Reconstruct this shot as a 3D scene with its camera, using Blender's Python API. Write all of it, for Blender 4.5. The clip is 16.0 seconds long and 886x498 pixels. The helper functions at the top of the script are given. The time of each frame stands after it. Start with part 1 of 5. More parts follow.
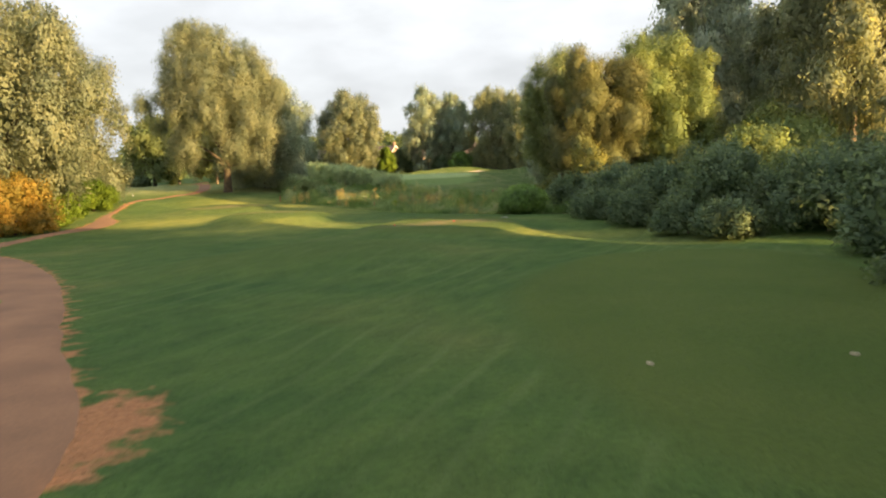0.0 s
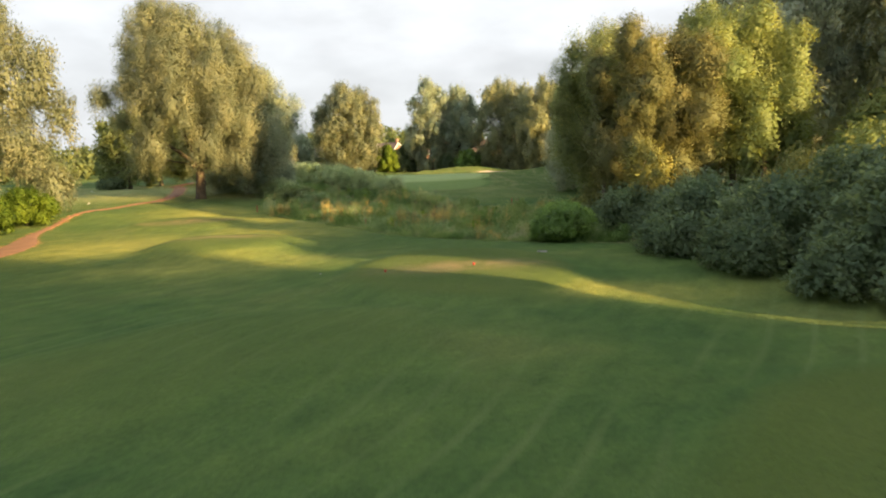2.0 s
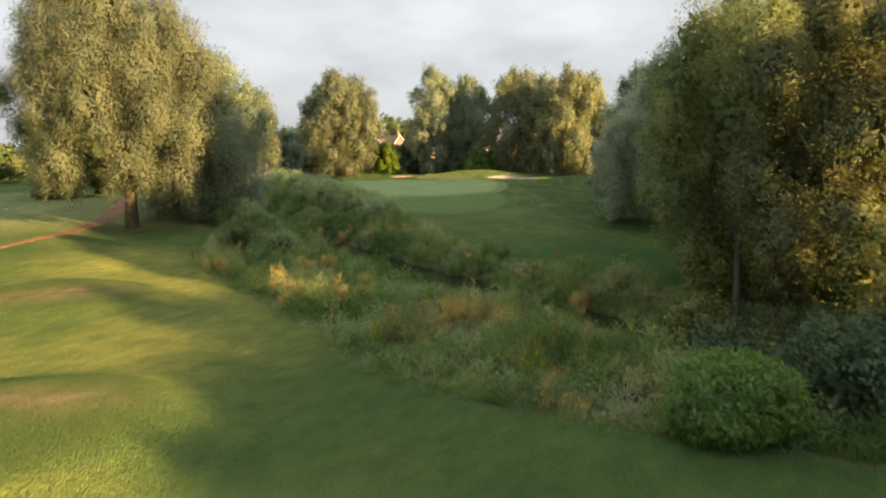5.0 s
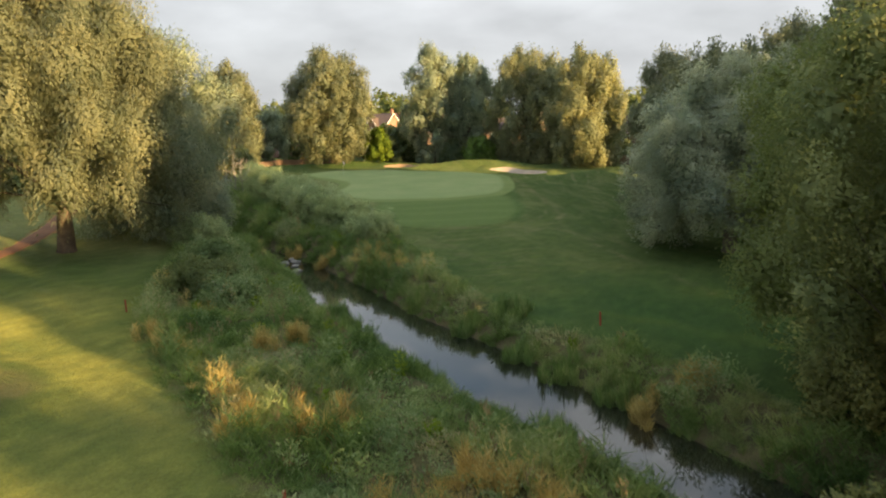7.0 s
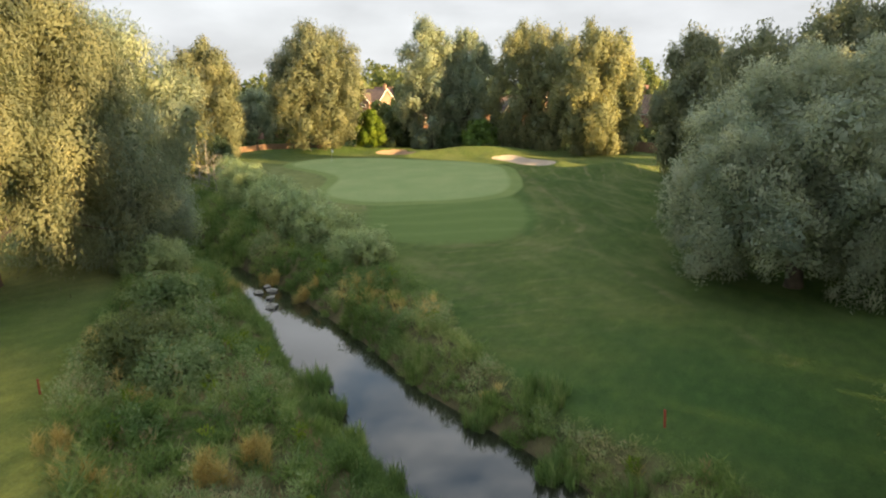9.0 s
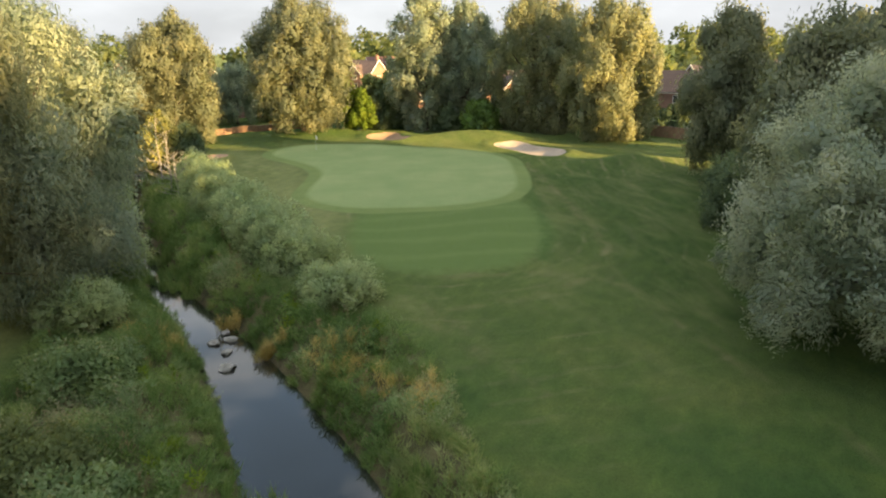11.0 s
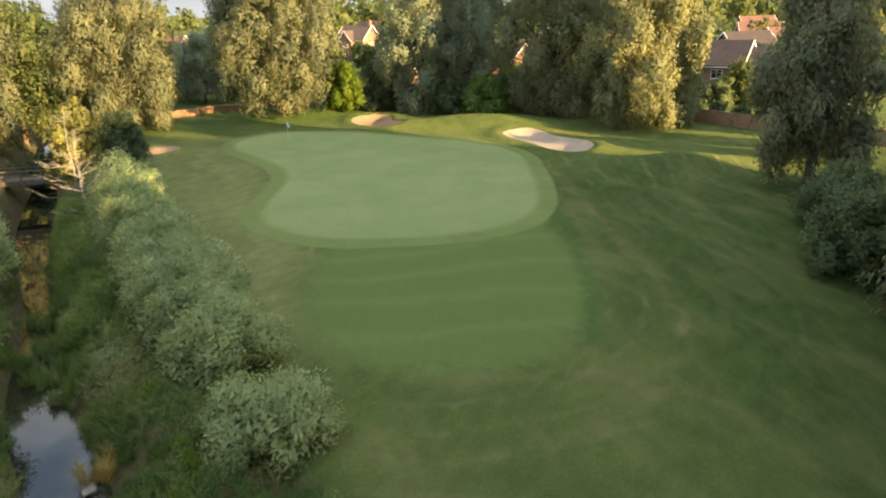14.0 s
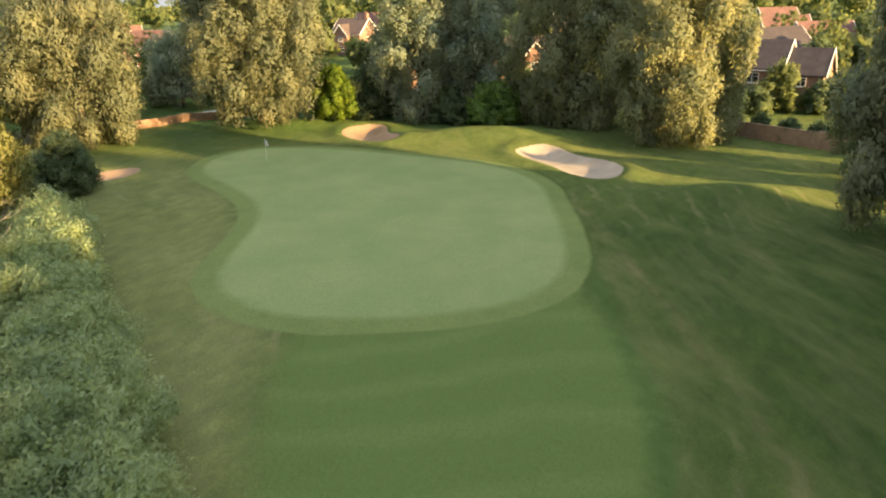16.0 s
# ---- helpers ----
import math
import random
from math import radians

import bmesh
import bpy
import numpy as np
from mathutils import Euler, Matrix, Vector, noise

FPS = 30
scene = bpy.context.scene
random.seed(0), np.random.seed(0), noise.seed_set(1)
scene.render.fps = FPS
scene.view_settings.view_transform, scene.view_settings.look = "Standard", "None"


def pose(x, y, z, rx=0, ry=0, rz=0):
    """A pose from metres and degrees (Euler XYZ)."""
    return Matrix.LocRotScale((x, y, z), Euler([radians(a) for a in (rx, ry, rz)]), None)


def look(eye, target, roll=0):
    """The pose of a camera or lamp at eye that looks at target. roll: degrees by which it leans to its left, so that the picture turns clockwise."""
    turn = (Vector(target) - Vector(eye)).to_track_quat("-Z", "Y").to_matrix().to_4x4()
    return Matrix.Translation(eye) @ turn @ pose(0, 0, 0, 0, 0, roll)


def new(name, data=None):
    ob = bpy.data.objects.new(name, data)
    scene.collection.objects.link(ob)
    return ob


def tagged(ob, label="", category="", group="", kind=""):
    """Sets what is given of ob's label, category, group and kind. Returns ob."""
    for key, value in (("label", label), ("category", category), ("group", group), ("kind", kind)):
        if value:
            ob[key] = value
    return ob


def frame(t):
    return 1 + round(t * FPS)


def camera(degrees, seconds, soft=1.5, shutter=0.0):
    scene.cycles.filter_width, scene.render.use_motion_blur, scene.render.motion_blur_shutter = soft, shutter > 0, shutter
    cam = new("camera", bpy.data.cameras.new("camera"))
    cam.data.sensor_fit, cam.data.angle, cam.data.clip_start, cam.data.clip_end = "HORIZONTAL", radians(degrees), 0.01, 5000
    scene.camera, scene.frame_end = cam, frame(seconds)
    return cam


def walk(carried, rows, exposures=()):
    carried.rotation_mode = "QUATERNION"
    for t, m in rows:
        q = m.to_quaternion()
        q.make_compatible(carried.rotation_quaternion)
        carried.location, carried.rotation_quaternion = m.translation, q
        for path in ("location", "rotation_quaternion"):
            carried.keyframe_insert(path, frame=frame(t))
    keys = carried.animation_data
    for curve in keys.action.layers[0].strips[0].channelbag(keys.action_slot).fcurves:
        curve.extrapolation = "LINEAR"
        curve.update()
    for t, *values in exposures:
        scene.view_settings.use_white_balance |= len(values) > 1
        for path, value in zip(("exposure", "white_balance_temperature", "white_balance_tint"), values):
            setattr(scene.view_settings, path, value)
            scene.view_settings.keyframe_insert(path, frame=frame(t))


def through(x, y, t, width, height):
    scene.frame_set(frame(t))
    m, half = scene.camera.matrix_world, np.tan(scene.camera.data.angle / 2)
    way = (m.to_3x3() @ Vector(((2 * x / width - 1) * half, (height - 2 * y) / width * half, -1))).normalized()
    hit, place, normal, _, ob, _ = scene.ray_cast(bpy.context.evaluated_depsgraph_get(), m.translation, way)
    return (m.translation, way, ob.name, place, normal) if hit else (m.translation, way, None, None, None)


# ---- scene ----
cam = camera(64.0, 16.0, 2.0, 0.4)
METRES, EYE, TILT, LEAN, TURN = 100.0, 4.1, -11.4, 0.0, -5.1
ROWS = [
    (0.0, 0.0, 0.0, 0.0, 0.18, 4.46, 2.33),
    (0.5, 0.0005, 0.0339, 0.0097, 0.18, 4.33, 2.42),
    (1.0, -0.0006, 0.0666, 0.0184, 0.28, 4.25, 2.38),
    (1.5, -0.0023, 0.1037, 0.0276, 0.39, 4.17, 2.33),
    (2.0, -0.0033, 0.1399, 0.0363, 0.5, 4.13, 2.22),
    (2.5, -0.004, 0.1806, 0.0462, 0.57, 4.02, 2.1),
    (3.0, -0.0055, 0.2181, 0.0558, 0.64, 3.94, 2.05),
    (3.5, -0.0075, 0.2569, 0.0684, 0.71, 3.8, 1.87),
    (4.0, -0.0092, 0.2905, 0.0811, 0.76, 3.64, 1.74),
    (6.5, -0.0152, 0.4414, 0.1519, 0.22, 1.41, 1.26),
    (7.0, -0.0174, 0.4666, 0.162, 0.07, 0.72, 1.26),
    (7.5, -0.0199, 0.4916, 0.1725, -0.15, -0.02, 1.23),
    (8.0, -0.0215, 0.5128, 0.1822, -0.31, -0.73, 1.23),
    (8.5, -0.0223, 0.5371, 0.1934, -0.39, -1.27, 1.31),
    (9.0, -0.0231, 0.5613, 0.2042, -0.42, -1.77, 1.33),
    (9.5, -0.0238, 0.588, 0.2154, -0.6, -2.41, 1.38),
    (10.0, -0.0241, 0.6146, 0.226, -0.73, -3.12, 1.4),
    (12.5, -0.0238, 0.7422, 0.2618, -0.8, -6.11, 1.52),
    (13.0, -0.0238, 0.7723, 0.268, -0.78, -6.51, 1.54),
    (13.5, -0.0226, 0.8012, 0.2742, -0.79, -6.83, 1.55),
    (14.0, -0.0197, 0.8327, 0.2814, -0.84, -7.26, 1.5),
    (14.5, -0.0171, 0.8612, 0.2896, -0.97, -7.59, 1.46),
    (15.0, -0.0165, 0.8905, 0.2986, -0.97, -7.8, 1.54),
    (15.5, -0.0174, 0.9167, 0.3063, -0.85, -7.96, 1.54),
    (16.0, -0.0191, 0.9449, 0.3141, -0.76, -8.15, 1.52),
]
walk(cam, [(t, pose(0, 0, EYE, TILT, LEAN, TURN) @ pose(METRES * x, METRES * y, METRES * z, 90 + pitch, roll, yaw)) for t, x, y, z, yaw, pitch, roll in ROWS],
     [(0.0, 2.08), (2.5, 2.08), (3.5, 1.98), (4.2, 1.9), (6.5, 1.80), (7.5, 1.87), (8.5, 2.0), (9.5, 2.07), (12.5, 2.14), (14.0, 2.12), (16.0, 2.08)])

# ---- world, sun ----
SUN_ELEV, SUN_AZ = radians(11.7), math.atan2(0.735, -0.678)
world = bpy.data.worlds.new("world")
scene.world = world
world.use_nodes = True


def sky_setup():
    nt = world.node_tree
    nt.nodes.clear()
    out = nt.nodes.new("ShaderNodeOutputWorld")
    bg = nt.nodes.new("ShaderNodeBackground")
    sky = nt.nodes.new("ShaderNodeTexSky")
    sky.sky_type = "NISHITA"
    sky.sun_disc = False
    sky.sun_elevation, sky.sun_rotation = SUN_ELEV, SUN_AZ
    tc = nt.nodes.new("ShaderNodeTexCoord")
    mp = nt.nodes.new("ShaderNodeMapping")
    mp.inputs["Scale"].default_value = (1.0, 1.0, 2.6)
    nz = nt.nodes.new("ShaderNodeTexNoise")
    nz.inputs["Scale"].default_value = 3.2
    nz.inputs["Detail"].default_value = 6
    nz.inputs["Roughness"].default_value = 0.55
    ramp = nt.nodes.new("ShaderNodeValToRGB")
    ramp.color_ramp.elements[0].position, ramp.color_ramp.elements[1].position = 0.40, 0.56
    ramp.color_ramp.elements[0].color = (0.12, 0.12, 0.12, 1)
    ramp.color_ramp.elements[1].color = (0.97, 0.97, 0.97, 1)
    mix = nt.nodes.new("ShaderNodeMixRGB")
    mix.inputs[2].default_value = (*CLOUD, 1)
    bg.inputs["Strength"].default_value = SKY_STRENGTH
    nt.links.new(tc.outputs["Generated"], mp.inputs[0])
    nt.links.new(mp.outputs[0], nz.inputs["Vector"])
    nt.links.new(nz.outputs["Fac"], ramp.inputs[0])
    low = nt.nodes.new("ShaderNodeSeparateXYZ")
    nt.links.new(tc.outputs["Generated"], low.inputs[0])
    haze = nt.nodes.new("ShaderNodeMapRange")
    haze.inputs[1].default_value, haze.inputs[2].default_value, haze.inputs[3].default_value, haze.inputs[4].default_value = 0.22, 0.40, 0.95, 0.0
    nt.links.new(low.outputs["Z"], haze.inputs[0])
    veil = nt.nodes.new("ShaderNodeMath")
    veil.operation = "MAXIMUM"
    nt.links.new(ramp.outputs[0], veil.inputs[0])
    nt.links.new(haze.outputs[0], veil.inputs[1])
    nt.links.new(veil.outputs[0], mix.inputs[0])
    nt.links.new(sky.outputs[0], mix.inputs[1])
    # a veil of cloud is brightest overhead
    sep = nt.nodes.new("ShaderNodeSeparateXYZ")
    up = nt.nodes.new("ShaderNodeMapRange")
    up.inputs[1].default_value, up.inputs[2].default_value, up.inputs[3].default_value, up.inputs[4].default_value = 0.0, 0.6, 0.70, 1.3
    nt.links.new(tc.outputs["Generated"], sep.inputs[0])
    nt.links.new(sep.outputs["Z"], up.inputs[0])
    nz2 = nt.nodes.new("ShaderNodeTexNoise")
    nz2.inputs["Scale"].default_value, nz2.inputs["Detail"].default_value = 5.0, 5.0
    nt.links.new(mp.outputs[0], nz2.inputs["Vector"])
    dim = nt.nodes.new("ShaderNodeMapRange")
    dim.inputs[1].default_value, dim.inputs[2].default_value, dim.inputs[3].default_value, dim.inputs[4].default_value = 0.35, 0.65, 0.86, 1.1
    nt.links.new(nz2.outputs["Fac"], dim.inputs[0])
    mul = nt.nodes.new("ShaderNodeMath")
    mul.operation = "MULTIPLY"
    nt.links.new(up.outputs[0], mul.inputs[0])
    nt.links.new(dim.outputs[0], mul.inputs[1])
    shade = nt.nodes.new("ShaderNodeVectorMath")
    shade.operation = "SCALE"
    nt.links.new(mix.outputs[0], shade.inputs[0])
    nt.links.new(mul.outputs[0], shade.inputs["Scale"])
    nt.links.new(shade.outputs[0], bg.inputs[0])
    nt.links.new(bg.outputs[0], out.inputs[0])


CLOUD, SKY_STRENGTH = (5.35, 5.5, 5.65), 0.050
sky_setup()
sun_data = bpy.data.lights.new("sun", "SUN")
sun_data.energy, sun_data.angle, sun_data.color = 5.0, radians(1.0), (1.0, 0.655, 0.285)
sun = new("sun", sun_data)
to_sun = Vector((math.sin(SUN_AZ) * math.cos(SUN_ELEV), math.cos(SUN_AZ) * math.cos(SUN_ELEV), math.sin(SUN_ELEV)))
sun.matrix_world = look(to_sun * 200, (0, 0, 0))


# ---- materials ----
def material(name):
    m = bpy.data.materials.new(name)
    m.use_nodes = True
    nt = m.node_tree
    return m, nt, nt.nodes["Principled BSDF"]


def node(nt, kind, **inputs):
    n = nt.nodes.new(kind)
    for k, v in inputs.items():
        n.inputs[k.replace("_", " ")].default_value = v
    return n


def ramp_of(nt, stops):
    r = nt.nodes.new("ShaderNodeValToRGB")
    el = r.color_ramp.elements
    while len(el) < len(stops):
        el.new(0.5)
    for e, (p, c) in zip(el, stops):
        e.position, e.color = p, (*c, 1)
    return r


def mixed(nt, fac, a, b, blend="MIX"):
    m = nt.nodes.new("ShaderNodeMixRGB")
    m.blend_type = blend
    for i, v in ((0, fac), (1, a), (2, b)):
        if isinstance(v, (int, float)):
            m.inputs[i].default_value = v
        elif isinstance(v, tuple):
            m.inputs[i].default_value = (*v, 1)
        else:
            nt.links.new(v, m.inputs[i])
    return m.outputs[0]


def plain(name, col, rough=0.7, vary=0.25, scale=3.0, bump=0.15, metal=0.0, fine=40.0):
    """A surface of one colour with blotches, grain and a little relief."""
    m, nt, p = material(name)
    tc = nt.nodes.new("ShaderNodeTexCoord")
    n1 = node(nt, "ShaderNodeTexNoise", Scale=scale, Detail=5.0)
    n2 = node(nt, "ShaderNodeTexNoise", Scale=fine, Detail=3.0)
    for n in (n1, n2):
        nt.links.new(tc.outputs["Object"], n.inputs["Vector"])
    lo, hi = tuple(c * (1 - vary) for c in col), tuple(min(1, c * (1 + vary)) for c in col)
    r1 = ramp_of(nt, [(0.3, lo), (0.7, hi)])
    r2 = ramp_of(nt, [(0.3, (0.86, 0.86, 0.86)), (0.7, (1.1, 1.1, 1.1))])
    nt.links.new(n1.outputs["Fac"], r1.inputs[0])
    nt.links.new(n2.outputs["Fac"], r2.inputs[0])
    nt.links.new(mixed(nt, 1.0, r1.outputs[0], r2.outputs[0], "MULTIPLY"), p.inputs["Base Color"])
    b = node(nt, "ShaderNodeBump", Strength=bump, Distance=0.02)
    nt.links.new(n2.outputs["Fac"], b.inputs["Height"])
    nt.links.new(b.outputs[0], p.inputs["Normal"])
    p.inputs["Roughness"].default_value, p.inputs["Metallic"].default_value = rough, metal
    return m


def leafy(name, stops, through=0.55, rough=0.6, gloss=0.25):
    """Leaves: colour by each leaf's own tone, with larger drifts across the crown, and light that passes through."""
    m, nt, p = material(name)
    at = nt.nodes.new("ShaderNodeAttribute")
    at.attribute_name = "tone"
    r = ramp_of(nt, stops)
    nt.links.new(at.outputs["Fac"], r.inputs[0])
    tc = nt.nodes.new("ShaderNodeTexCoord")
    n = node(nt, "ShaderNodeTexNoise", Scale=0.45, Detail=3.0)
    nt.links.new(tc.outputs["Object"], n.inputs["Vector"])
    drift = ramp_of(nt, [(0.3, (0.78, 0.84, 0.86)), (0.7, (1.18, 1.1, 1.0))])
    nt.links.new(n.outputs["Fac"], drift.inputs[0])
    col = mixed(nt, 1.0, r.outputs[0], drift.outputs[0], "MULTIPLY")
    nt.links.new(col, p.inputs["Base Color"])
    p.inputs["Roughness"].default_value = rough
    p.inputs["Specular IOR Level"].default_value = gloss
    tr = nt.nodes.new("ShaderNodeBsdfTranslucent")
    nt.links.new(mixed(nt, 1.0, col, (1.25, 1.15, 0.8), "MULTIPLY"), tr.inputs[0])
    mx = nt.nodes.new("ShaderNodeMixShader")
    mx.inputs[0].default_value = through
    nt.links.new(p.outputs[0], mx.inputs[1])
    nt.links.new(tr.outputs[0], mx.inputs[2])
    nt.links.new(mx.outputs[0], nt.nodes["Material Output"].inputs[0])
    return m


# WILLOW lightened and yellowed, sunlight put into the colour of dim trees
PALE_WILLOW = leafy("pale_willow_leaves", [(0, (0.211, 0.247, 0.153)), (0.5, (0.298, 0.333, 0.206)), (1, (0.431, 0.460, 0.281))])
WILLOW = leafy("willow_leaves", [(0, (0.177, 0.216, 0.146)), (0.5, (0.250, 0.285, 0.190)), (1, (0.370, 0.390, 0.248))])
SALLOW = leafy("sallow_leaves", [(0, (0.293, 0.383, 0.210)), (0.5, (0.428, 0.528, 0.297)), (1, (0.598, 0.686, 0.427))])
GREY_WILLOW = leafy("grey_willow_leaves", [(0, (0.241, 0.308, 0.243)), (0.5, (0.348, 0.423, 0.335)), (1, (0.510, 0.588, 0.469))])
SILVER = leafy("silver_leaves", [(0, (0.283, 0.347, 0.286)), (0.5, (0.414, 0.482, 0.393)), (1, (0.560, 0.627, 0.513))])
GOLDEN = leafy("yellowing_leaves", [(0, (0.143, 0.172, 0.06)), (0.5, (0.275, 0.293, 0.102)), (1, (0.44, 0.414, 0.132))], through=0.38)
BIRCH_GOLD = leafy("golden_birch_leaves", [(0, (0.118, 0.138, 0.062)), (0.5, (0.180, 0.195, 0.084)), (1, (0.272, 0.258, 0.106))], through=0.38)
BIRCH_LEAF = leafy("birch_leaves", [(0, (0.175, 0.222, 0.098)), (0.5, (0.254, 0.307, 0.136)), (1, (0.408, 0.425, 0.174))], through=0.45)
OLIVE = leafy("olive_leaves", [(0, (0.150, 0.205, 0.077)), (0.5, (0.220, 0.285, 0.105)), (1, (0.360, 0.405, 0.154))], through=0.45)
MIDGREEN = leafy("green_leaves", [(0, (0.122, 0.169, 0.071)), (0.5, (0.176, 0.227, 0.0975)), (1, (0.293, 0.329, 0.139))])
DARK = leafy("dark_leaves", [(0, (0.108, 0.156, 0.091)), (0.5, (0.155, 0.220, 0.124)), (1, (0.265, 0.342, 0.192))])
HEDGE = leafy("laurel_leaves", [(0, (0.096, 0.175, 0.0455)), (0.5, (0.204, 0.338, 0.0845)), (1, (0.336, 0.512, 0.143))], gloss=0.5, rough=0.4)
BRIGHT = leafy("bright_green_leaves", [(0, (0.06, 0.10, 0.015)), (0.5, (0.16, 0.25, 0.03)), (1, (0.30, 0.40, 0.06))])
ORANGE = leafy("orange_leaves", [(0, (0.14, 0.15, 0.04)), (0.5, (0.42, 0.31, 0.075)), (1, (0.60, 0.40, 0.09))])
HERB = leafy("bank_herbs", [(0, (0.125, 0.205, 0.085)), (0.45, (0.250, 0.354, 0.164)), (0.8, (0.362, 0.456, 0.257)), (1, (0.452, 0.422, 0.281))])
SEDGE = leafy("sedge_blades", [(0, (0.103, 0.179, 0.058)), (0.5, (0.205, 0.316, 0.112)), (1, (0.348, 0.400, 0.198))])
STRAW = leafy("dry_grass", [(0, (0.3, 0.235, 0.09)), (0.5, (0.5, 0.41, 0.17)), (1, (0.66, 0.57, 0.28))])
SEEDHEAD = leafy("seed_heads", [(0, (0.17, 0.15, 0.085)), (0.5, (0.27, 0.23, 0.14)), (1, (0.40, 0.34, 0.21))])
BIRCH_BARK = plain("birch_bark", (0.40, 0.36, 0.30), 0.8, 0.35, 3.0, 0.4, fine=10)
BARK = plain("bark", (0.11, 0.085, 0.06), 0.9, 0.4, 2.0, 0.8, fine=14)
DEADWOOD = plain("bleached_wood", (0.30, 0.28, 0.25), 0.85, 0.25, 2.0, 0.4)
SAND = plain("bunker_sand", (0.40, 0.335, 0.26), 0.95, 0.14, 0.6, 0.25, fine=12)
RED_SAND = plain("reddish_sand", (0.36, 0.245, 0.155), 0.95, 0.14, 0.6, 0.25, fine=12)
GRAVEL = plain("path_gravel", (0.235, 0.114, 0.053), 0.95, 0.2, 0.5, 0.3, fine=18)
BRICK = plain("house_brick", (0.28, 0.165, 0.125), 0.85, 0.2, 1.5, 0.3, fine=9)
WALL_BRICK = plain("garden_wall_brick", (0.32, 0.21, 0.14), 0.9, 0.3, 0.9, 0.3, fine=8)
ROOF = plain("roof_tiles", (0.11, 0.08, 0.072), 0.8, 0.25, 1.0, 0.4, fine=6)
ROOF_DARK = plain("dark_roof_tiles", (0.055, 0.045, 0.048), 0.8, 0.25, 1.0, 0.4, fine=6)
ROOF_RED = plain("red_roof_tiles", (0.19, 0.10, 0.08), 0.8, 0.25, 1.0, 0.4, fine=6)
WHITE = plain("white_paint", (0.78, 0.77, 0.74), 0.5, 0.06, 2.0, 0.05)
STAKE_RED = plain("faded_red_paint", (0.34, 0.075, 0.04), 0.6, 0.2, 6.0, 0.1)
RED = plain("red_paint", (0.42, 0.04, 0.022), 0.45, 0.12, 6.0, 0.05)
GREY_WOOD = plain("weathered_boards", (0.17, 0.15, 0.13), 0.85, 0.3, 3.0, 0.4)
STONE = plain("stream_stone", (0.30, 0.29, 0.26), 0.85, 0.3, 3.0, 0.5)
YELLOW = plain("pale_marker_paint", (0.5, 0.43, 0.27), 0.6, 0.25, 9.0, 0.1)
PAVING = plain("pale_paving", (0.5, 0.49, 0.47), 0.85, 0.12, 1.0, 0.15)
HOLE = plain("cup_dark", (0.03, 0.03, 0.03), 0.9, 0.1)
GLASS, _nt, _p = material("window_glass")
_p.inputs["Base Color"].default_value = (0.03, 0.035, 0.04, 1)
_p.inputs["Roughness"].default_value = 0.05
_p.inputs["IOR"].default_value = 1.5


def water_material():
    m, nt, p = material("stream_water")
    p.inputs["Base Color"].default_value = (0.018, 0.02, 0.014, 1)
    p.inputs["Roughness"].default_value = 0.03
    p.inputs["IOR"].default_value = 1.8
    p.inputs["Specular IOR Level"].default_value = 0.5
    tc = nt.nodes.new("ShaderNodeTexCoord")
    n = node(nt, "ShaderNodeTexNoise", Scale=1.6, Detail=3.0)
    nt.links.new(tc.outputs["Object"], n.inputs["Vector"])
    b = node(nt, "ShaderNodeBump", Strength=0.02, Distance=0.05)
    nt.links.new(n.outputs["Fac"], b.inputs["Height"])
    nt.links.new(b.outputs[0], p.inputs["Normal"])
    return m


WATER = water_material()


# ---- the lie of the land ----
def smooth(a, b, v):
    s = np.clip((v - a) / (b - a), 0, 1)
    return s * s * (3 - 2 * s)


def polygon_distance(x, y, pts):
    """Signed distance to a closed outline, negative inside."""
    pts = np.asarray(pts, float)
    d = np.full(x.shape, 1e9)
    inside = np.zeros(x.shape, bool)
    for (ax, ay), (bx, by) in zip(pts, np.roll(pts, -1, 0)):
        ex, ey = bx - ax, by - ay
        s = np.clip(((x - ax) * ex + (y - ay) * ey) / (ex * ex + ey * ey + 1e-9), 0, 1)
        d = np.minimum(d, np.hypot(x - ax - s * ex, y - ay - s * ey))
        cross = ((ay > y) != (by > y)) & (x < ex * (y - ay) / (by - ay + 1e-12) + ax)
        inside ^= cross
    return np.where(inside, -d, d)


def line_distance(x, y, pts):
    """Distance to an open line, and the width asked for at the nearest place."""
    d, w = np.full(x.shape, 1e9), np.zeros(x.shape)
    for (ax, ay, aw), (bx, by, bw) in zip(pts[:-1], pts[1:]):
        ex, ey = bx - ax, by - ay
        s = np.clip(((x - ax) * ex + (y - ay) * ey) / (ex * ex + ey * ey), 0, 1)
        q = np.hypot(x - ax - s * ex, y - ay - s * ey)
        near = q < d
        d, w = np.where(near, q, d), np.where(near, aw + (bw - aw) * s, w)
    return d, w


def rounded(pts, times=2):
    """An outline with its corners cut until it is a smooth curve."""
    p = np.asarray(pts, float)
    for _ in range(times):
        q = np.roll(p, -1, 0)
        p = np.stack([0.75 * p + 0.25 * q, 0.25 * p + 0.75 * q], 1).reshape(-1, 2)
    return p


def rounded_line(pts, times=2):
    p = np.asarray(pts, float)
    for _ in range(times):
        q = np.empty((2 * len(p) - 2, p.shape[1]))
        q[0::2], q[1::2] = 0.75 * p[:-1] + 0.25 * p[1:], 0.25 * p[:-1] + 0.75 * p[1:]
        p = np.vstack([p[:1], q, p[-1:]])
    return p


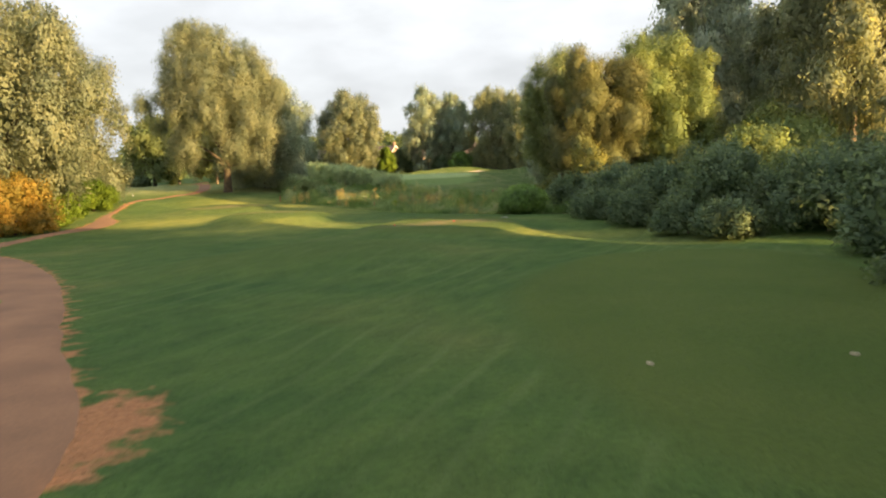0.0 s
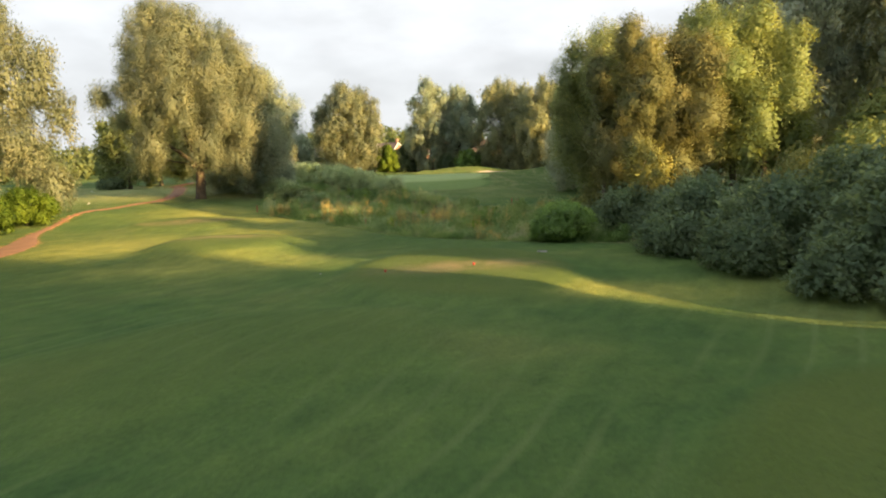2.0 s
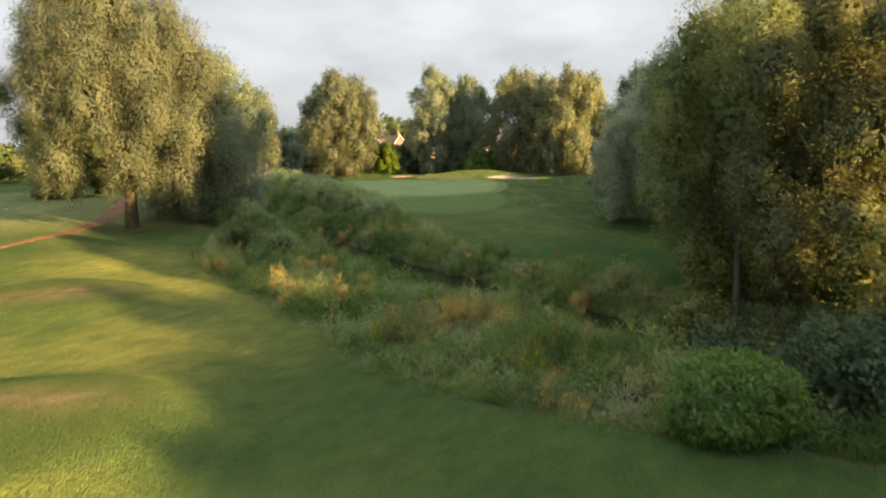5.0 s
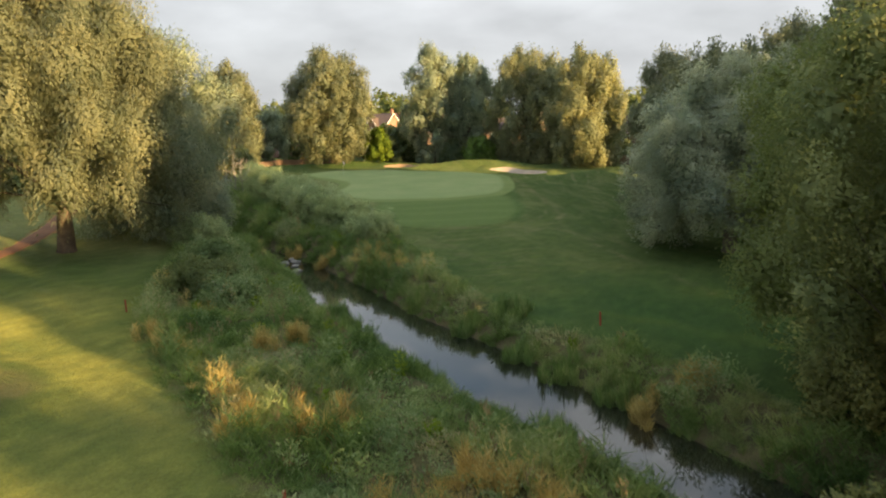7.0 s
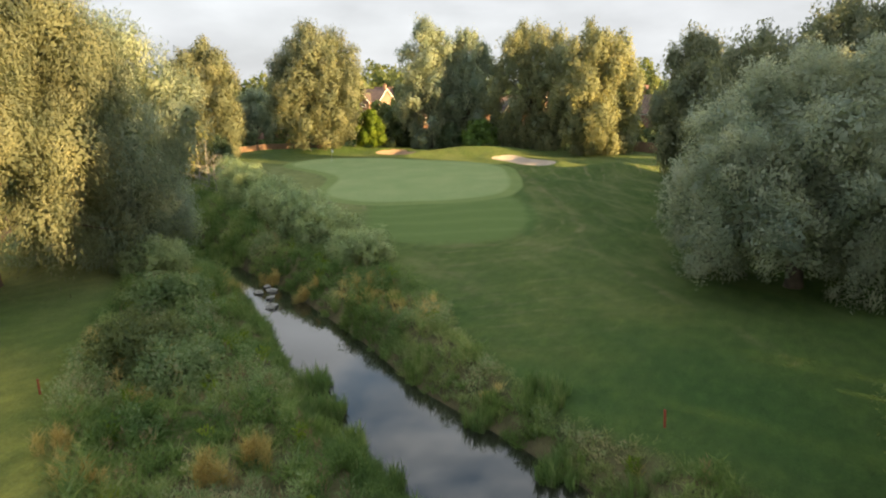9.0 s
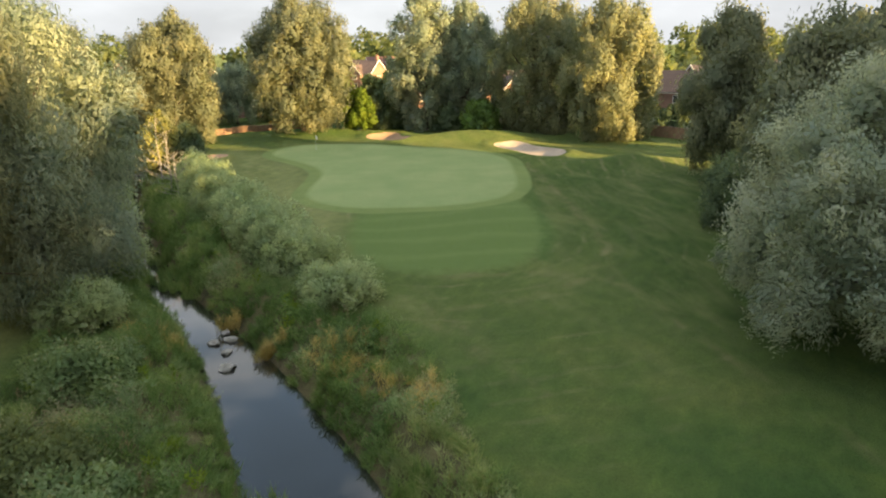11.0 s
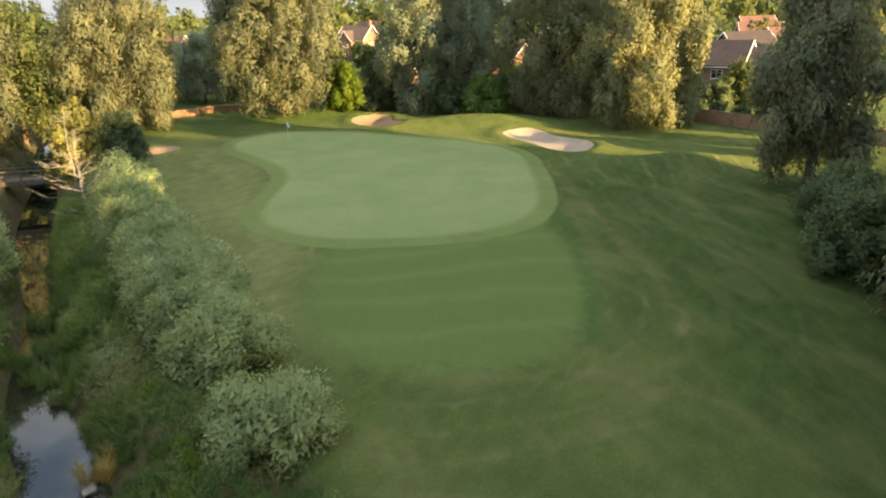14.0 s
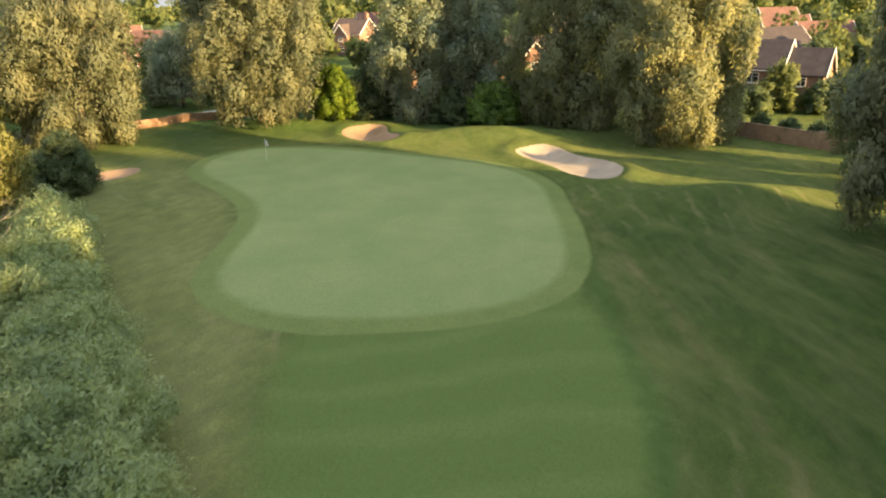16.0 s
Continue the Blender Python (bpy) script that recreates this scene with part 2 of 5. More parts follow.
STREAM = rounded_line([(30, 44, 1.2), (22, 54, 1.2), (16.3, 63, 1.2), (13.7, 67.6, 1.3), (12, 71.5, 1.4), (9.2, 77, 1.7), (7.2, 81.2, 1.9),
                       (4.4, 85.8, 2.0), (2.0, 90.5, 1.7), (0.4, 96, 1.5), (-2.0, 102, 1.4), (-3.8, 106, 1.3), (-5.6, 110, 0.9), (-10, 116.8, 0.9),
                       (-13, 125, 0.45), (-17, 134, 0.5), (-20.5, 142, 1.0), (-24, 152, 1.3), (-29, 166, 0.7), (-36, 185, 0.7), (-48, 215, 0.7)])
STREAM[:, 0] -= 0.2 * smooth(66, 72, STREAM[:, 1]) * (1 - smooth(108, 116, STREAM[:, 1]))
STREAM[:, 2] += 0.4 * (1 - smooth(92, 103, STREAM[:, 1])) + 0.1
BANK = rounded([(-17, 125), (-13.4, 106), (-11.2, 88), (-7.3, 80), (-2.9, 71), (-0.5, 67), (1.2, 62), (5, 57.5), (10, 54.5), (16, 50.5), (26, 40), (34, 42),
                (26, 56), (19, 67), (15.5, 77), (11.2, 82.5), (9, 86), (6.6, 94.7), (6.9, 100), (4.4, 105.3), (1.5, 110.4), (-1.9, 117.2), (-3.6, 123), (-8.4, 135),
                (-15, 151), (-22, 166), (-40, 205), (-48, 205), (-36, 170), (-30, 152), (-23, 138)])
GREEN = rounded([(-9.2, 168), (-8.2, 163), (-4.2, 157), (-1.6, 151.5), (-1.2, 146), (-2.2, 140.5), (-2.3, 136.5), (0, 133), (4, 131), (9, 130.5), (14, 131.3),
                 (17.5, 135), (19, 141), (19.8, 148), (20.6, 154), (18.6, 160.5), (14, 165), (9, 168.7), (3.5, 171.8), (-2.5, 174.6), (-7.5, 173.5)])
APRON = rounded([(2.8, 133), (1.9, 124), (1.9, 119), (4.4, 114.9), (8.1, 113.6), (12, 114.2), (14.6, 115.6), (16.8, 119), (17.9, 123.5), (17.9, 129), (17.2, 136), (14, 142), (8, 146), (4, 142)])
BUNKERS = {"right": rounded([(20.7, 167.5), (22.9, 169.2), (25.7, 168.4), (26.4, 163.4), (28.6, 161), (29.2, 157.6), (27.4, 154.4), (25.3, 154), (23.6, 156.6), (23.0, 160.4), (21.3, 163.9)]),
           "middle": rounded([(3.3, 182.6), (4.5, 186.4), (7.7, 187), (9.1, 185.1), (8.9, 179.6), (10.6, 175.8), (8.9, 173.6), (6.2, 174.8), (4.2, 178.6)]),
           "left": rounded([(-19.6, 163.4), (-18.6, 165.9), (-15.3, 167.6), (-14.3, 165.7), (-14.9, 163.3), (-17.5, 161.7)])}
TEE_BACK = rounded([(3.4, 11), (3.2, 17), (4.2, 22.4), (8.9, 28), (13.5, 29), (16, 25), (15, 18), (11, 10), (7, 6), (4.5, 7)])
TEE_MID = rounded([(-1.0, 43.6), (0.5, 48.5), (3.0, 51.2), (5.8, 51.2), (8.2, 48), (8.8, 43.6), (7.6, 39.6), (4.6, 37.2), (1, 38.5)])
TEE_LEFT = rounded([(-12.6, 57), (-11.4, 61.2), (-7.5, 61.4), (-5, 59), (-4.6, 55.6), (-6.5, 52.8), (-10, 52.9)])
TEE_FAR = rounded([(-21, 79), (-19.5, 82), (-14, 81), (-11, 78), (-11.3, 74), (-15, 73), (-19.5, 75)])
TEE_WEST = rounded([(-9, 29), (-8, 34), (-3.5, 37), (1.5, 36.5), (3, 33), (-1, 29.5), (-5, 27.5)])
PATH = rounded_line([(-4.9, -14, 1.5), (-5.1, 2, 1.4), (-5.6, 8, 1.45), (-6.4, 12, 1.4), (-8.0, 15.5, 1.1), (-9.3, 18.9, 0.95), (-11.3, 23.8, 1.0), (-14.2, 29.8, 1.1),
                     (-18.6, 36.8, 1.0), (-22.6, 41.5, 0.7), (-24.6, 47, 0.55), (-24.6, 54, 0.8), (-23.6, 60, 1.3), (-24.4, 66, 1.3), (-27.4, 74, 0.35), (-29.6, 84, 0.24), (-28.2, 94, 0.3),
                     (-25.6, 102, 0.7), (-26.2, 112, 0.8), (-31, 132, 1.0), (-38, 152, 1.0), (-44, 190, 1.0)])
TRODDEN = [[(9, 113.0, 0.5), (15.4, 113.0, 0.4), (18.9, 110.5, 0.35), (19.8, 106, 0.3), (20.6, 98.6, 0.3), (22, 88, 0.3)], [(-4.2, 130, 0.4), (-2.4, 121.5, 0.35), (1, 112.8, 0.35), (4, 109.8, 0.3), (7, 105.3, 0.3), (11, 97, 0.3)],
           [(-1.4, 126, 0.35), (-0.2, 119, 0.3), (2.4, 112.4, 0.3), (6, 109.2, 0.35), (9, 104, 0.3)], [(22, 150, 0.5), (21.3, 129.8, 0.4), (21, 118.4, 0.4), (18.6, 112.6, 0.4), (14, 109, 0.4), (8, 107.6, 0.3)]]
RIM = rounded_line([(20.6, 156, 0.5), (20.2, 150.6, 0.6), (19.2, 137.8, 0.6), (18.2, 128.4, 0.5), (17.2, 121, 0.45), (15.4, 115.6, 0.4)])
MOUNDS = [(17, 175.5, 9, 4, 1.1), (33, 147, 7, 3.2, 1.1), (-1.5, 189, 7, 3, 0.9), (24, 173, 7, 4, 0.8), (-8.6, 57, 6.5, 7, 0.35), (4, 45, 6, 7.5, 0.2), (9.5, 18, 8, 11, 0.05),
          (-3, 33, 7, 5, 0.25), (-38, 112, 9, 14, 0.5), (-30, 88, 6, 6, 0.5), (60, 192, 17, 26, 0.35), (13.5, 36, 5, 8, -0.35)]
KNOTS_Y = [-60, 0, 35, 57, 80, 104, 115, 130, 150, 175, 200, 240, 300, 420, 3000]
KNOTS_Z = [0.0, 0.0, 0.05, -0.1, 0.0, 0.2, 0.6, 1.25, 1.65, 1.5, 1.5, 2.0, 3.2, 5.0, 6.0]
WATER_Z = -1.35


def land(x, y):
    x, y = np.asarray(x, float), np.asarray(y, float)
    z = sum(np.interp(y + k, KNOTS_Y, KNOTS_Z) for k in (-6, -2, 2, 6)) / 4
    z = z + smooth(-9, -20, x) * smooth(78, 100, y) * (1 - smooth(120, 150, y)) * 0.9
    for cx, cy, rx, ry, hh in MOUNDS:
        z = z + hh * np.exp(-(((x - cx) / rx) ** 2 + ((y - cy) / ry) ** 2) * 1.2)
    for pts, hh in ((TEE_MID, 0.27), (TEE_BACK, 0.2), (TEE_LEFT, 0.5), (TEE_FAR, 0.4), (TEE_WEST, 0.18), (GREEN, 0.12)):
        near = (np.abs(x - pts[:, 0].mean()) < 30) & (np.abs(y - pts[:, 1].mean()) < 40)
        if near.any():
            d = np.full(x.shape, 99.0)
            d[near] = polygon_distance(x[near], y[near], pts)
            z = z + hh * (1 - smooth(-0.7, 1.0 + 2.4 * hh, d))
    for pts in BUNKERS.values():
        near = (np.abs(x - pts[:, 0].mean()) < 14) & (np.abs(y - pts[:, 1].mean()) < 14)
        if near.any():
            d = np.full(x.shape, 99.0)
            d[near] = polygon_distance(x[near], y[near], pts)
            z = z + 0.25 * np.exp(-((d - 0.7) / 1.0) ** 2) - 0.55 * (1 - smooth(-1.8, 0.15, d))
    z = z + 0.05 * np.sin(x * 0.31 + 1.3) * np.sin(y * 0.23) + 0.03 * np.sin(x * 0.83 + y * 0.5)
    d, w = line_distance(x, y, STREAM)
    bed = WATER_Z - 0.5
    s = smooth(-0.6, 2.6, d - w)
    return bed + (z - bed) * s


def ground_z(x, y):
    return float(land(np.array([x]), np.array([y]))[0])


def mesh_from(name, verts, faces_n, loops, mat, attributes=None, flat=True, normals=None):
    """A mesh from arrays: all faces with the same number of corners. normals: the way each vertex is shaded."""
    me = bpy.data.meshes.new(name)
    nv, nf = len(verts), len(loops) // faces_n
    me.vertices.add(nv)
    me.vertices.foreach_set("co", np.asarray(verts, np.float32).ravel())
    me.loops.add(nf * faces_n)
    me.loops.foreach_set("vertex_index", np.asarray(loops, np.int32))
    me.polygons.add(nf)
    me.polygons.foreach_set("loop_start", np.arange(0, nf * faces_n, faces_n, dtype=np.int32))
    me.update(calc_edges=True)
    me.polygons.foreach_set("use_smooth", np.full(nf, normals is not None or not flat))
    if normals is not None:
        a = me.attributes.new("custom_normal", "FLOAT_VECTOR", "POINT")
        a.data.foreach_set("vector", np.asarray(normals, np.float32).ravel())
    for key, vals in (attributes or {}).items():
        a = me.attributes.new(key, "FLOAT", "POINT")
        a.data.foreach_set("value", np.asarray(vals, np.float32))
    me.materials.append(mat)
    return me


def spaced(lo, hi, step, far, n):
    core = np.arange(lo, hi + step / 2, step)
    grow = np.geomspace(step * 1.2, far, n)
    return np.concatenate([(lo - grow)[::-1], core, hi + grow])


# ---- ground ----
def grass_material():
    m, nt, p = material("turf")
    tc = nt.nodes.new("ShaderNodeTexCoord")

    def noise_at(scale, detail=4.0, stretch=None, rough=0.55):
        n = node(nt, "ShaderNodeTexNoise", Scale=scale, Detail=detail, Roughness=rough)
        if stretch:
            mp = nt.nodes.new("ShaderNodeMapping")
            mp.vector_type = "TEXTURE"
            mp.inputs["Scale"].default_value = stretch[:3]
            mp.inputs["Rotation"].default_value = (0, 0, stretch[3])
            nt.links.new(tc.outputs["Object"], mp.inputs[0])
            nt.links.new(mp.outputs[0], n.inputs["Vector"])
        else:
            nt.links.new(tc.outputs["Object"], n.inputs["Vector"])
        return n.outputs["Fac"]

    def attr(key):
        a = nt.nodes.new("ShaderNodeAttribute")
        a.attribute_name = key
        return a.outputs["Fac"]

    def ramped(v, stops):
        r = ramp_of(nt, stops)
        nt.links.new(v, r.inputs[0])
        return r.outputs[0]

    def sums(a, b, op="ADD"):
        n = nt.nodes.new("ShaderNodeMath")
        n.operation = op
        for i, v in enumerate((a, b)):
            if isinstance(v, (int, float)):
                n.inputs[i].default_value = v
            else:
                nt.links.new(v, n.inputs[i])
        return n.outputs[0]

    def inside(key, soft=0.12, wobble=0.25):
        """1 inside an outline whose signed distance is stored, 0 outside, with a slightly ragged edge."""
        d = sums(attr(key), sums(sums(noise_at(1.2), 0.5, "SUBTRACT"), wobble, "MULTIPLY"))
        mr = nt.nodes.new("ShaderNodeMapRange")
        nt.links.new(d, mr.inputs[0])
        mr.inputs[1].default_value, mr.inputs[2].default_value = soft, -soft
        return mr.outputs[0]

    big = ramped(noise_at(0.09, 4), [(0.35, (0.032, 0.074, 0.018)), (0.52, (0.051, 0.094, 0.022)), (0.7, (0.088, 0.117, 0.032))])
    mid = ramped(noise_at(0.8, 6, (0.6, 1.2, 1, -0.6)), [(0.28, (0.70, 0.74, 0.74)), (0.52, (1, 1, 1)), (0.76, (1.38, 1.3, 1.24))])
    fine = ramped(noise_at(9.0, 4), [(0.3, (0.75, 0.75, 0.75)), (0.7, (1.22, 1.22, 1.22))])
    rough = mixed(nt, 0.8, mixed(nt, 0.85, big, mid, "MULTIPLY"), fine, "MULTIPLY")
    rough = mixed(nt, mixed(nt, 1.0, attr("wear"), (0.34, 0.34, 0.34), "MULTIPLY"), rough, mixed(nt, 0.8, mixed(nt, 0.6, (0.108, 0.142, 0.040), mid, "MULTIPLY"), fine, "MULTIPLY"))
    sp = nt.nodes.new("ShaderNodeSeparateXYZ")
    nt.links.new(tc.outputs["Object"], sp.inputs[0])
    lane = node(nt, "ShaderNodeMath")
    lane.operation = "SINE"
    across = sums(sums(sp.outputs["X"], 0.86, "MULTIPLY"), sums(sp.outputs["Y"], -0.50, "MULTIPLY"))
    nt.links.new(sums(sums(across, 5.2, "MULTIPLY"), sums(noise_at(0.04, 2), 34.0, "MULTIPLY")), lane.inputs[0])
    lanes = mixed(nt, 1.0, ramped(lane.outputs[0], [(0.72, (0, 0, 0)), (1.0, (1, 1, 1))]), ramped(noise_at(0.11, 4), [(0.42, (0, 0, 0)), (0.62, (0.5, 0.5, 0.5))]), "MULTIPLY")
    rough = mixed(nt, mixed(nt, 1.0, lanes, attr("tracks"), "MULTIPLY"), rough, (0.088, 0.135, 0.043))
    rough = mixed(nt, mixed(nt, 1.0, attr("pale"), ramped(noise_at(0.25, 5, (1.0, 2.6, 1, 0.3)), [(0.3, (0.35, 0.35, 0.35)), (0.7, (1, 1, 1))]), "MULTIPLY"), rough, mixed(nt, 0.8, mixed(nt, 0.7, (0.225, 0.258, 0.105), mid, "MULTIPLY"), fine, "MULTIPLY"))
    # turf darkened to the right, for longer rough and the tree belt's shade
    rough = mixed(nt, attr("shaded_rough"), rough, mixed(nt, 0.8, mixed(nt, 0.7, (0.033, 0.068, 0.015), mid, "MULTIPLY"), fine, "MULTIPLY"))
    # yellow patches of drier turf, brightened where the low sun falls
    rough = mixed(nt, mixed(nt, 1.0, attr("lit_dry"), ramped(noise_at(0.5, 5), [(0.3, (0.45, 0.45, 0.45)), (0.7, (0.95, 0.95, 0.95))]), "MULTIPLY"), rough, mixed(nt, 0.8, mixed(nt, 0.7, (0.215, 0.228, 0.048), mid, "MULTIPLY"), fine, "MULTIPLY"))
    # dry streaks, worn by mowers turning round the approach
    ring = node(nt, "ShaderNodeMath")
    ring.operation = "SINE"
    nt.links.new(sums(sums(attr("apron"), 3.4, "MULTIPLY"), sums(noise_at(0.09, 6), 13.0, "MULTIPLY")), ring.inputs[0])
    ringed = ramped(ring.outputs[0], [(0.55, (0, 0, 0)), (0.98, (1, 1, 1))])
    worn = mixed(nt, 1.0, mixed(nt, 1.0, ringed, ramped(noise_at(0.06, 5), [(0.42, (0, 0, 0)), (0.70, (0.55, 0.55, 0.55))]), "MULTIPLY"), attr("wear"), "MULTIPLY")
    worn = mixed(nt, 1.0, worn, ramped(noise_at(0.45, 6), [(0.44, (0.0, 0.0, 0.0)), (0.66, (1, 1, 1))]), "MULTIPLY")
    rough = mixed(nt, worn, rough, (0.24, 0.225, 0.125))
    patch = mixed(nt, 1.0, ramped(noise_at(0.35, 5, (0.7, 2.2, 1, 0.25)), [(0.46, (0, 0, 0)), (0.75, (0.55, 0.55, 0.55))]), attr("wear"), "MULTIPLY")
    rough = mixed(nt, patch, rough, (0.130, 0.160, 0.058))
    long = mixed(nt, 1.0, ramped(noise_at(0.7, 5, (0.8, 7.0, 1, -0.06)), [(0.50, (0, 0, 0)), (0.80, (0.24, 0.24, 0.24))]), attr("flank"), "MULTIPLY")
    rough = mixed(nt, long, rough, (0.19, 0.195, 0.095))
    trodden = mixed(nt, 1.0, attr("trod"), ramped(noise_at(0.5, 5), [(0.40, (0.0, 0.0, 0.0)), (0.72, (0.36, 0.36, 0.36))]), "MULTIPLY")
    rough = mixed(nt, trodden, rough, (0.23, 0.195, 0.11))
    # cut turf: approach, tees and green, each with its mowing lines
    sep = nt.nodes.new("ShaderNodeSeparateXYZ")
    nt.links.new(tc.outputs["Object"], sep.inputs[0])
    stripe = node(nt, "ShaderNodeMath")
    stripe.operation = "SINE"
    nt.links.new(sums(sums(sep.outputs["Y"], 1.65, "MULTIPLY"), sums(noise_at(0.06, 5), 17.0, "MULTIPLY")), stripe.inputs[0])
    striped = ramped(stripe.outputs[0], [(0.0, (0.094, 0.154, 0.044)), (0.55, (0.100, 0.161, 0.047)), (1.0, (0.107, 0.168, 0.050))])
    cut = mixed(nt, 0.5, striped, fine, "MULTIPLY")
    col = mixed(nt, inside("apron_in", 0.8, 2.4), rough, cut)
    col = mixed(nt, mixed(nt, 1.0, attr("rim"), ramped(noise_at(0.6, 4), [(0.3, (0.3, 0.3, 0.3)), (0.6, (0.75, 0.75, 0.75))]), "MULTIPLY"), col, (0.042, 0.092, 0.022))
    tee = mixed(nt, 0.6, ramped(noise_at(0.3, 5), [(0.3, (0.046, 0.080, 0.016)), (0.7, (0.064, 0.096, 0.021))]), fine, "MULTIPLY")
    # dark ring round each tee, its raised edge's shadow put into the colour
    col = mixed(nt, mixed(nt, 1.0, inside("edge_shade", 0.25, 0.5), (0.42, 0.42, 0.42), "MULTIPLY"), col, mixed(nt, 0.8, (0.044, 0.084, 0.020), fine, "MULTIPLY"))
    thin = mixed(nt, 1.0, attr("bald"), ramped(noise_at(0.9, 5), [(0.3, (0.1, 0.1, 0.1)), (0.7, (0.75, 0.75, 0.75))]), "MULTIPLY")
    tee = mixed(nt, thin, tee, (0.235, 0.172, 0.094))
    col = mixed(nt, inside("tee", 0.5, 1.0), col, tee)
    col = mixed(nt, mixed(nt, 1.0, inside("old_tee", 1.4, 2.2), (0.5, 0.5, 0.5), "MULTIPLY"), col, tee)
    fringe = mixed(nt, 0.6, ramped(noise_at(0.4, 4), [(0.3, (0.122, 0.186, 0.060)), (0.7, (0.156, 0.214, 0.072))]), fine, "MULTIPLY")
    col = mixed(nt, inside("fringe"), col, fringe)
    putting = mixed(nt, 0.5, ramped(noise_at(0.22, 5), [(0.3, (0.172, 0.256, 0.100)), (0.7, (0.226, 0.296, 0.124))]), fine, "MULTIPLY")
    col = mixed(nt, inside("green", 0.3, 0.35), col, putting)
    bank = mixed(nt, 0.8, ramped(noise_at(1.0, 5), [(0.3, (0.045, 0.055, 0.025)), (0.7, (0.12, 0.12, 0.055))]), fine, "MULTIPLY")
    col = mixed(nt, inside("bank", 0.5, 1.6), col, bank)
    verge = sums(attr("verge"), sums(sums(noise_at(1.6, 5), 0.5, "SUBTRACT"), 2.6, "MULTIPLY"))
    vr = nt.nodes.new("ShaderNodeMapRange")
    nt.links.new(verge, vr.inputs[0])
    vr.inputs[1].default_value, vr.inputs[2].default_value, vr.inputs[3].default_value, vr.inputs[4].default_value = 0.35, -0.15, 0.0, 0.9
    col = mixed(nt, vr.outputs[0], col, mixed(nt, 0.8, (0.30, 0.145, 0.066), fine, "MULTIPLY"))
    soil = ramped(noise_at(2.0, 4), [(0.3, (0.05, 0.04, 0.028)), (0.7, (0.11, 0.085, 0.06))])
    col = mixed(nt, attr("bed"), col, soil)
    nt.links.new(col, p.inputs["Base Color"])
    p.inputs["Roughness"].default_value = 0.7
    p.inputs["Specular IOR Level"].default_value = 0.3
    p.inputs["Sheen Weight"].default_value, p.inputs["Sheen Roughness"].default_value = 0.16, 0.3
    p.inputs["Sheen Tint"].default_value = (0.85, 1.0, 0.7, 1)
    b = node(nt, "ShaderNodeBump", Strength=0.4, Distance=0.1)
    nt.links.new(noise_at(3.0, 8, rough=0.75), b.inputs["Height"])
    blades = node(nt, "ShaderNodeBump", Strength=1.0, Distance=0.14)
    nt.links.new(noise_at(22.0, 4, rough=0.6), blades.inputs["Height"])
    nt.links.new(b.outputs[0], blades.inputs["Normal"])
    nt.links.new(blades.outputs[0], p.inputs["Normal"])
    # the blades stand up and face every way, so low sun strikes their sides
    sway = node(nt, "ShaderNodeTexNoise", Scale=30.0, Detail=2.0)
    nt.links.new(tc.outputs["Object"], sway.inputs["Vector"])
    turn = nt.nodes.new("ShaderNodeVectorMath")
    turn.operation = "MULTIPLY_ADD"
    turn.inputs[1].default_value, turn.inputs[2].default_value = (1, 1, 0.25), (-0.5, -0.5, -0.06)
    nt.links.new(sway.outputs["Color"], turn.inputs[0])
    flat = nt.nodes.new("ShaderNodeVectorMath")
    flat.operation = "NORMALIZE"
    nt.links.new(turn.outputs[0], flat.inputs[0])
    side = nt.nodes.new("ShaderNodeBsdfDiffuse")
    nt.links.new(mixed(nt, 1.0, col, (2.30, 2.02, 2.05), "MULTIPLY"), side.inputs[0])
    nt.links.new(flat.outputs[0], side.inputs["Normal"])
    both = nt.nodes.new("ShaderNodeMixShader")
    both.inputs[0].default_value = 0.72
    nt.links.new(p.outputs[0], both.inputs[1])
    nt.links.new(side.outputs[0], both.inputs[2])
    nt.links.new(both.outputs[0], nt.nodes["Material Output"].inputs[0])
    return m


def sheet(name, gx, gy, z, mat, attributes):
    nx, ny = len(gx), len(gy)
    X, Y = np.meshgrid(gx, gy)
    verts = np.stack([X, Y, z], -1).reshape(-1, 3)
    i = np.arange(ny - 1)[:, None] * nx + np.arange(nx - 1)[None, :]
    loops = np.stack([i, i + 1, i + nx + 1, i + nx], -1).ravel()
    return mesh_from(name, verts, 4, loops, mat, {k: v.ravel() for k, v in attributes.items()}, flat=False)


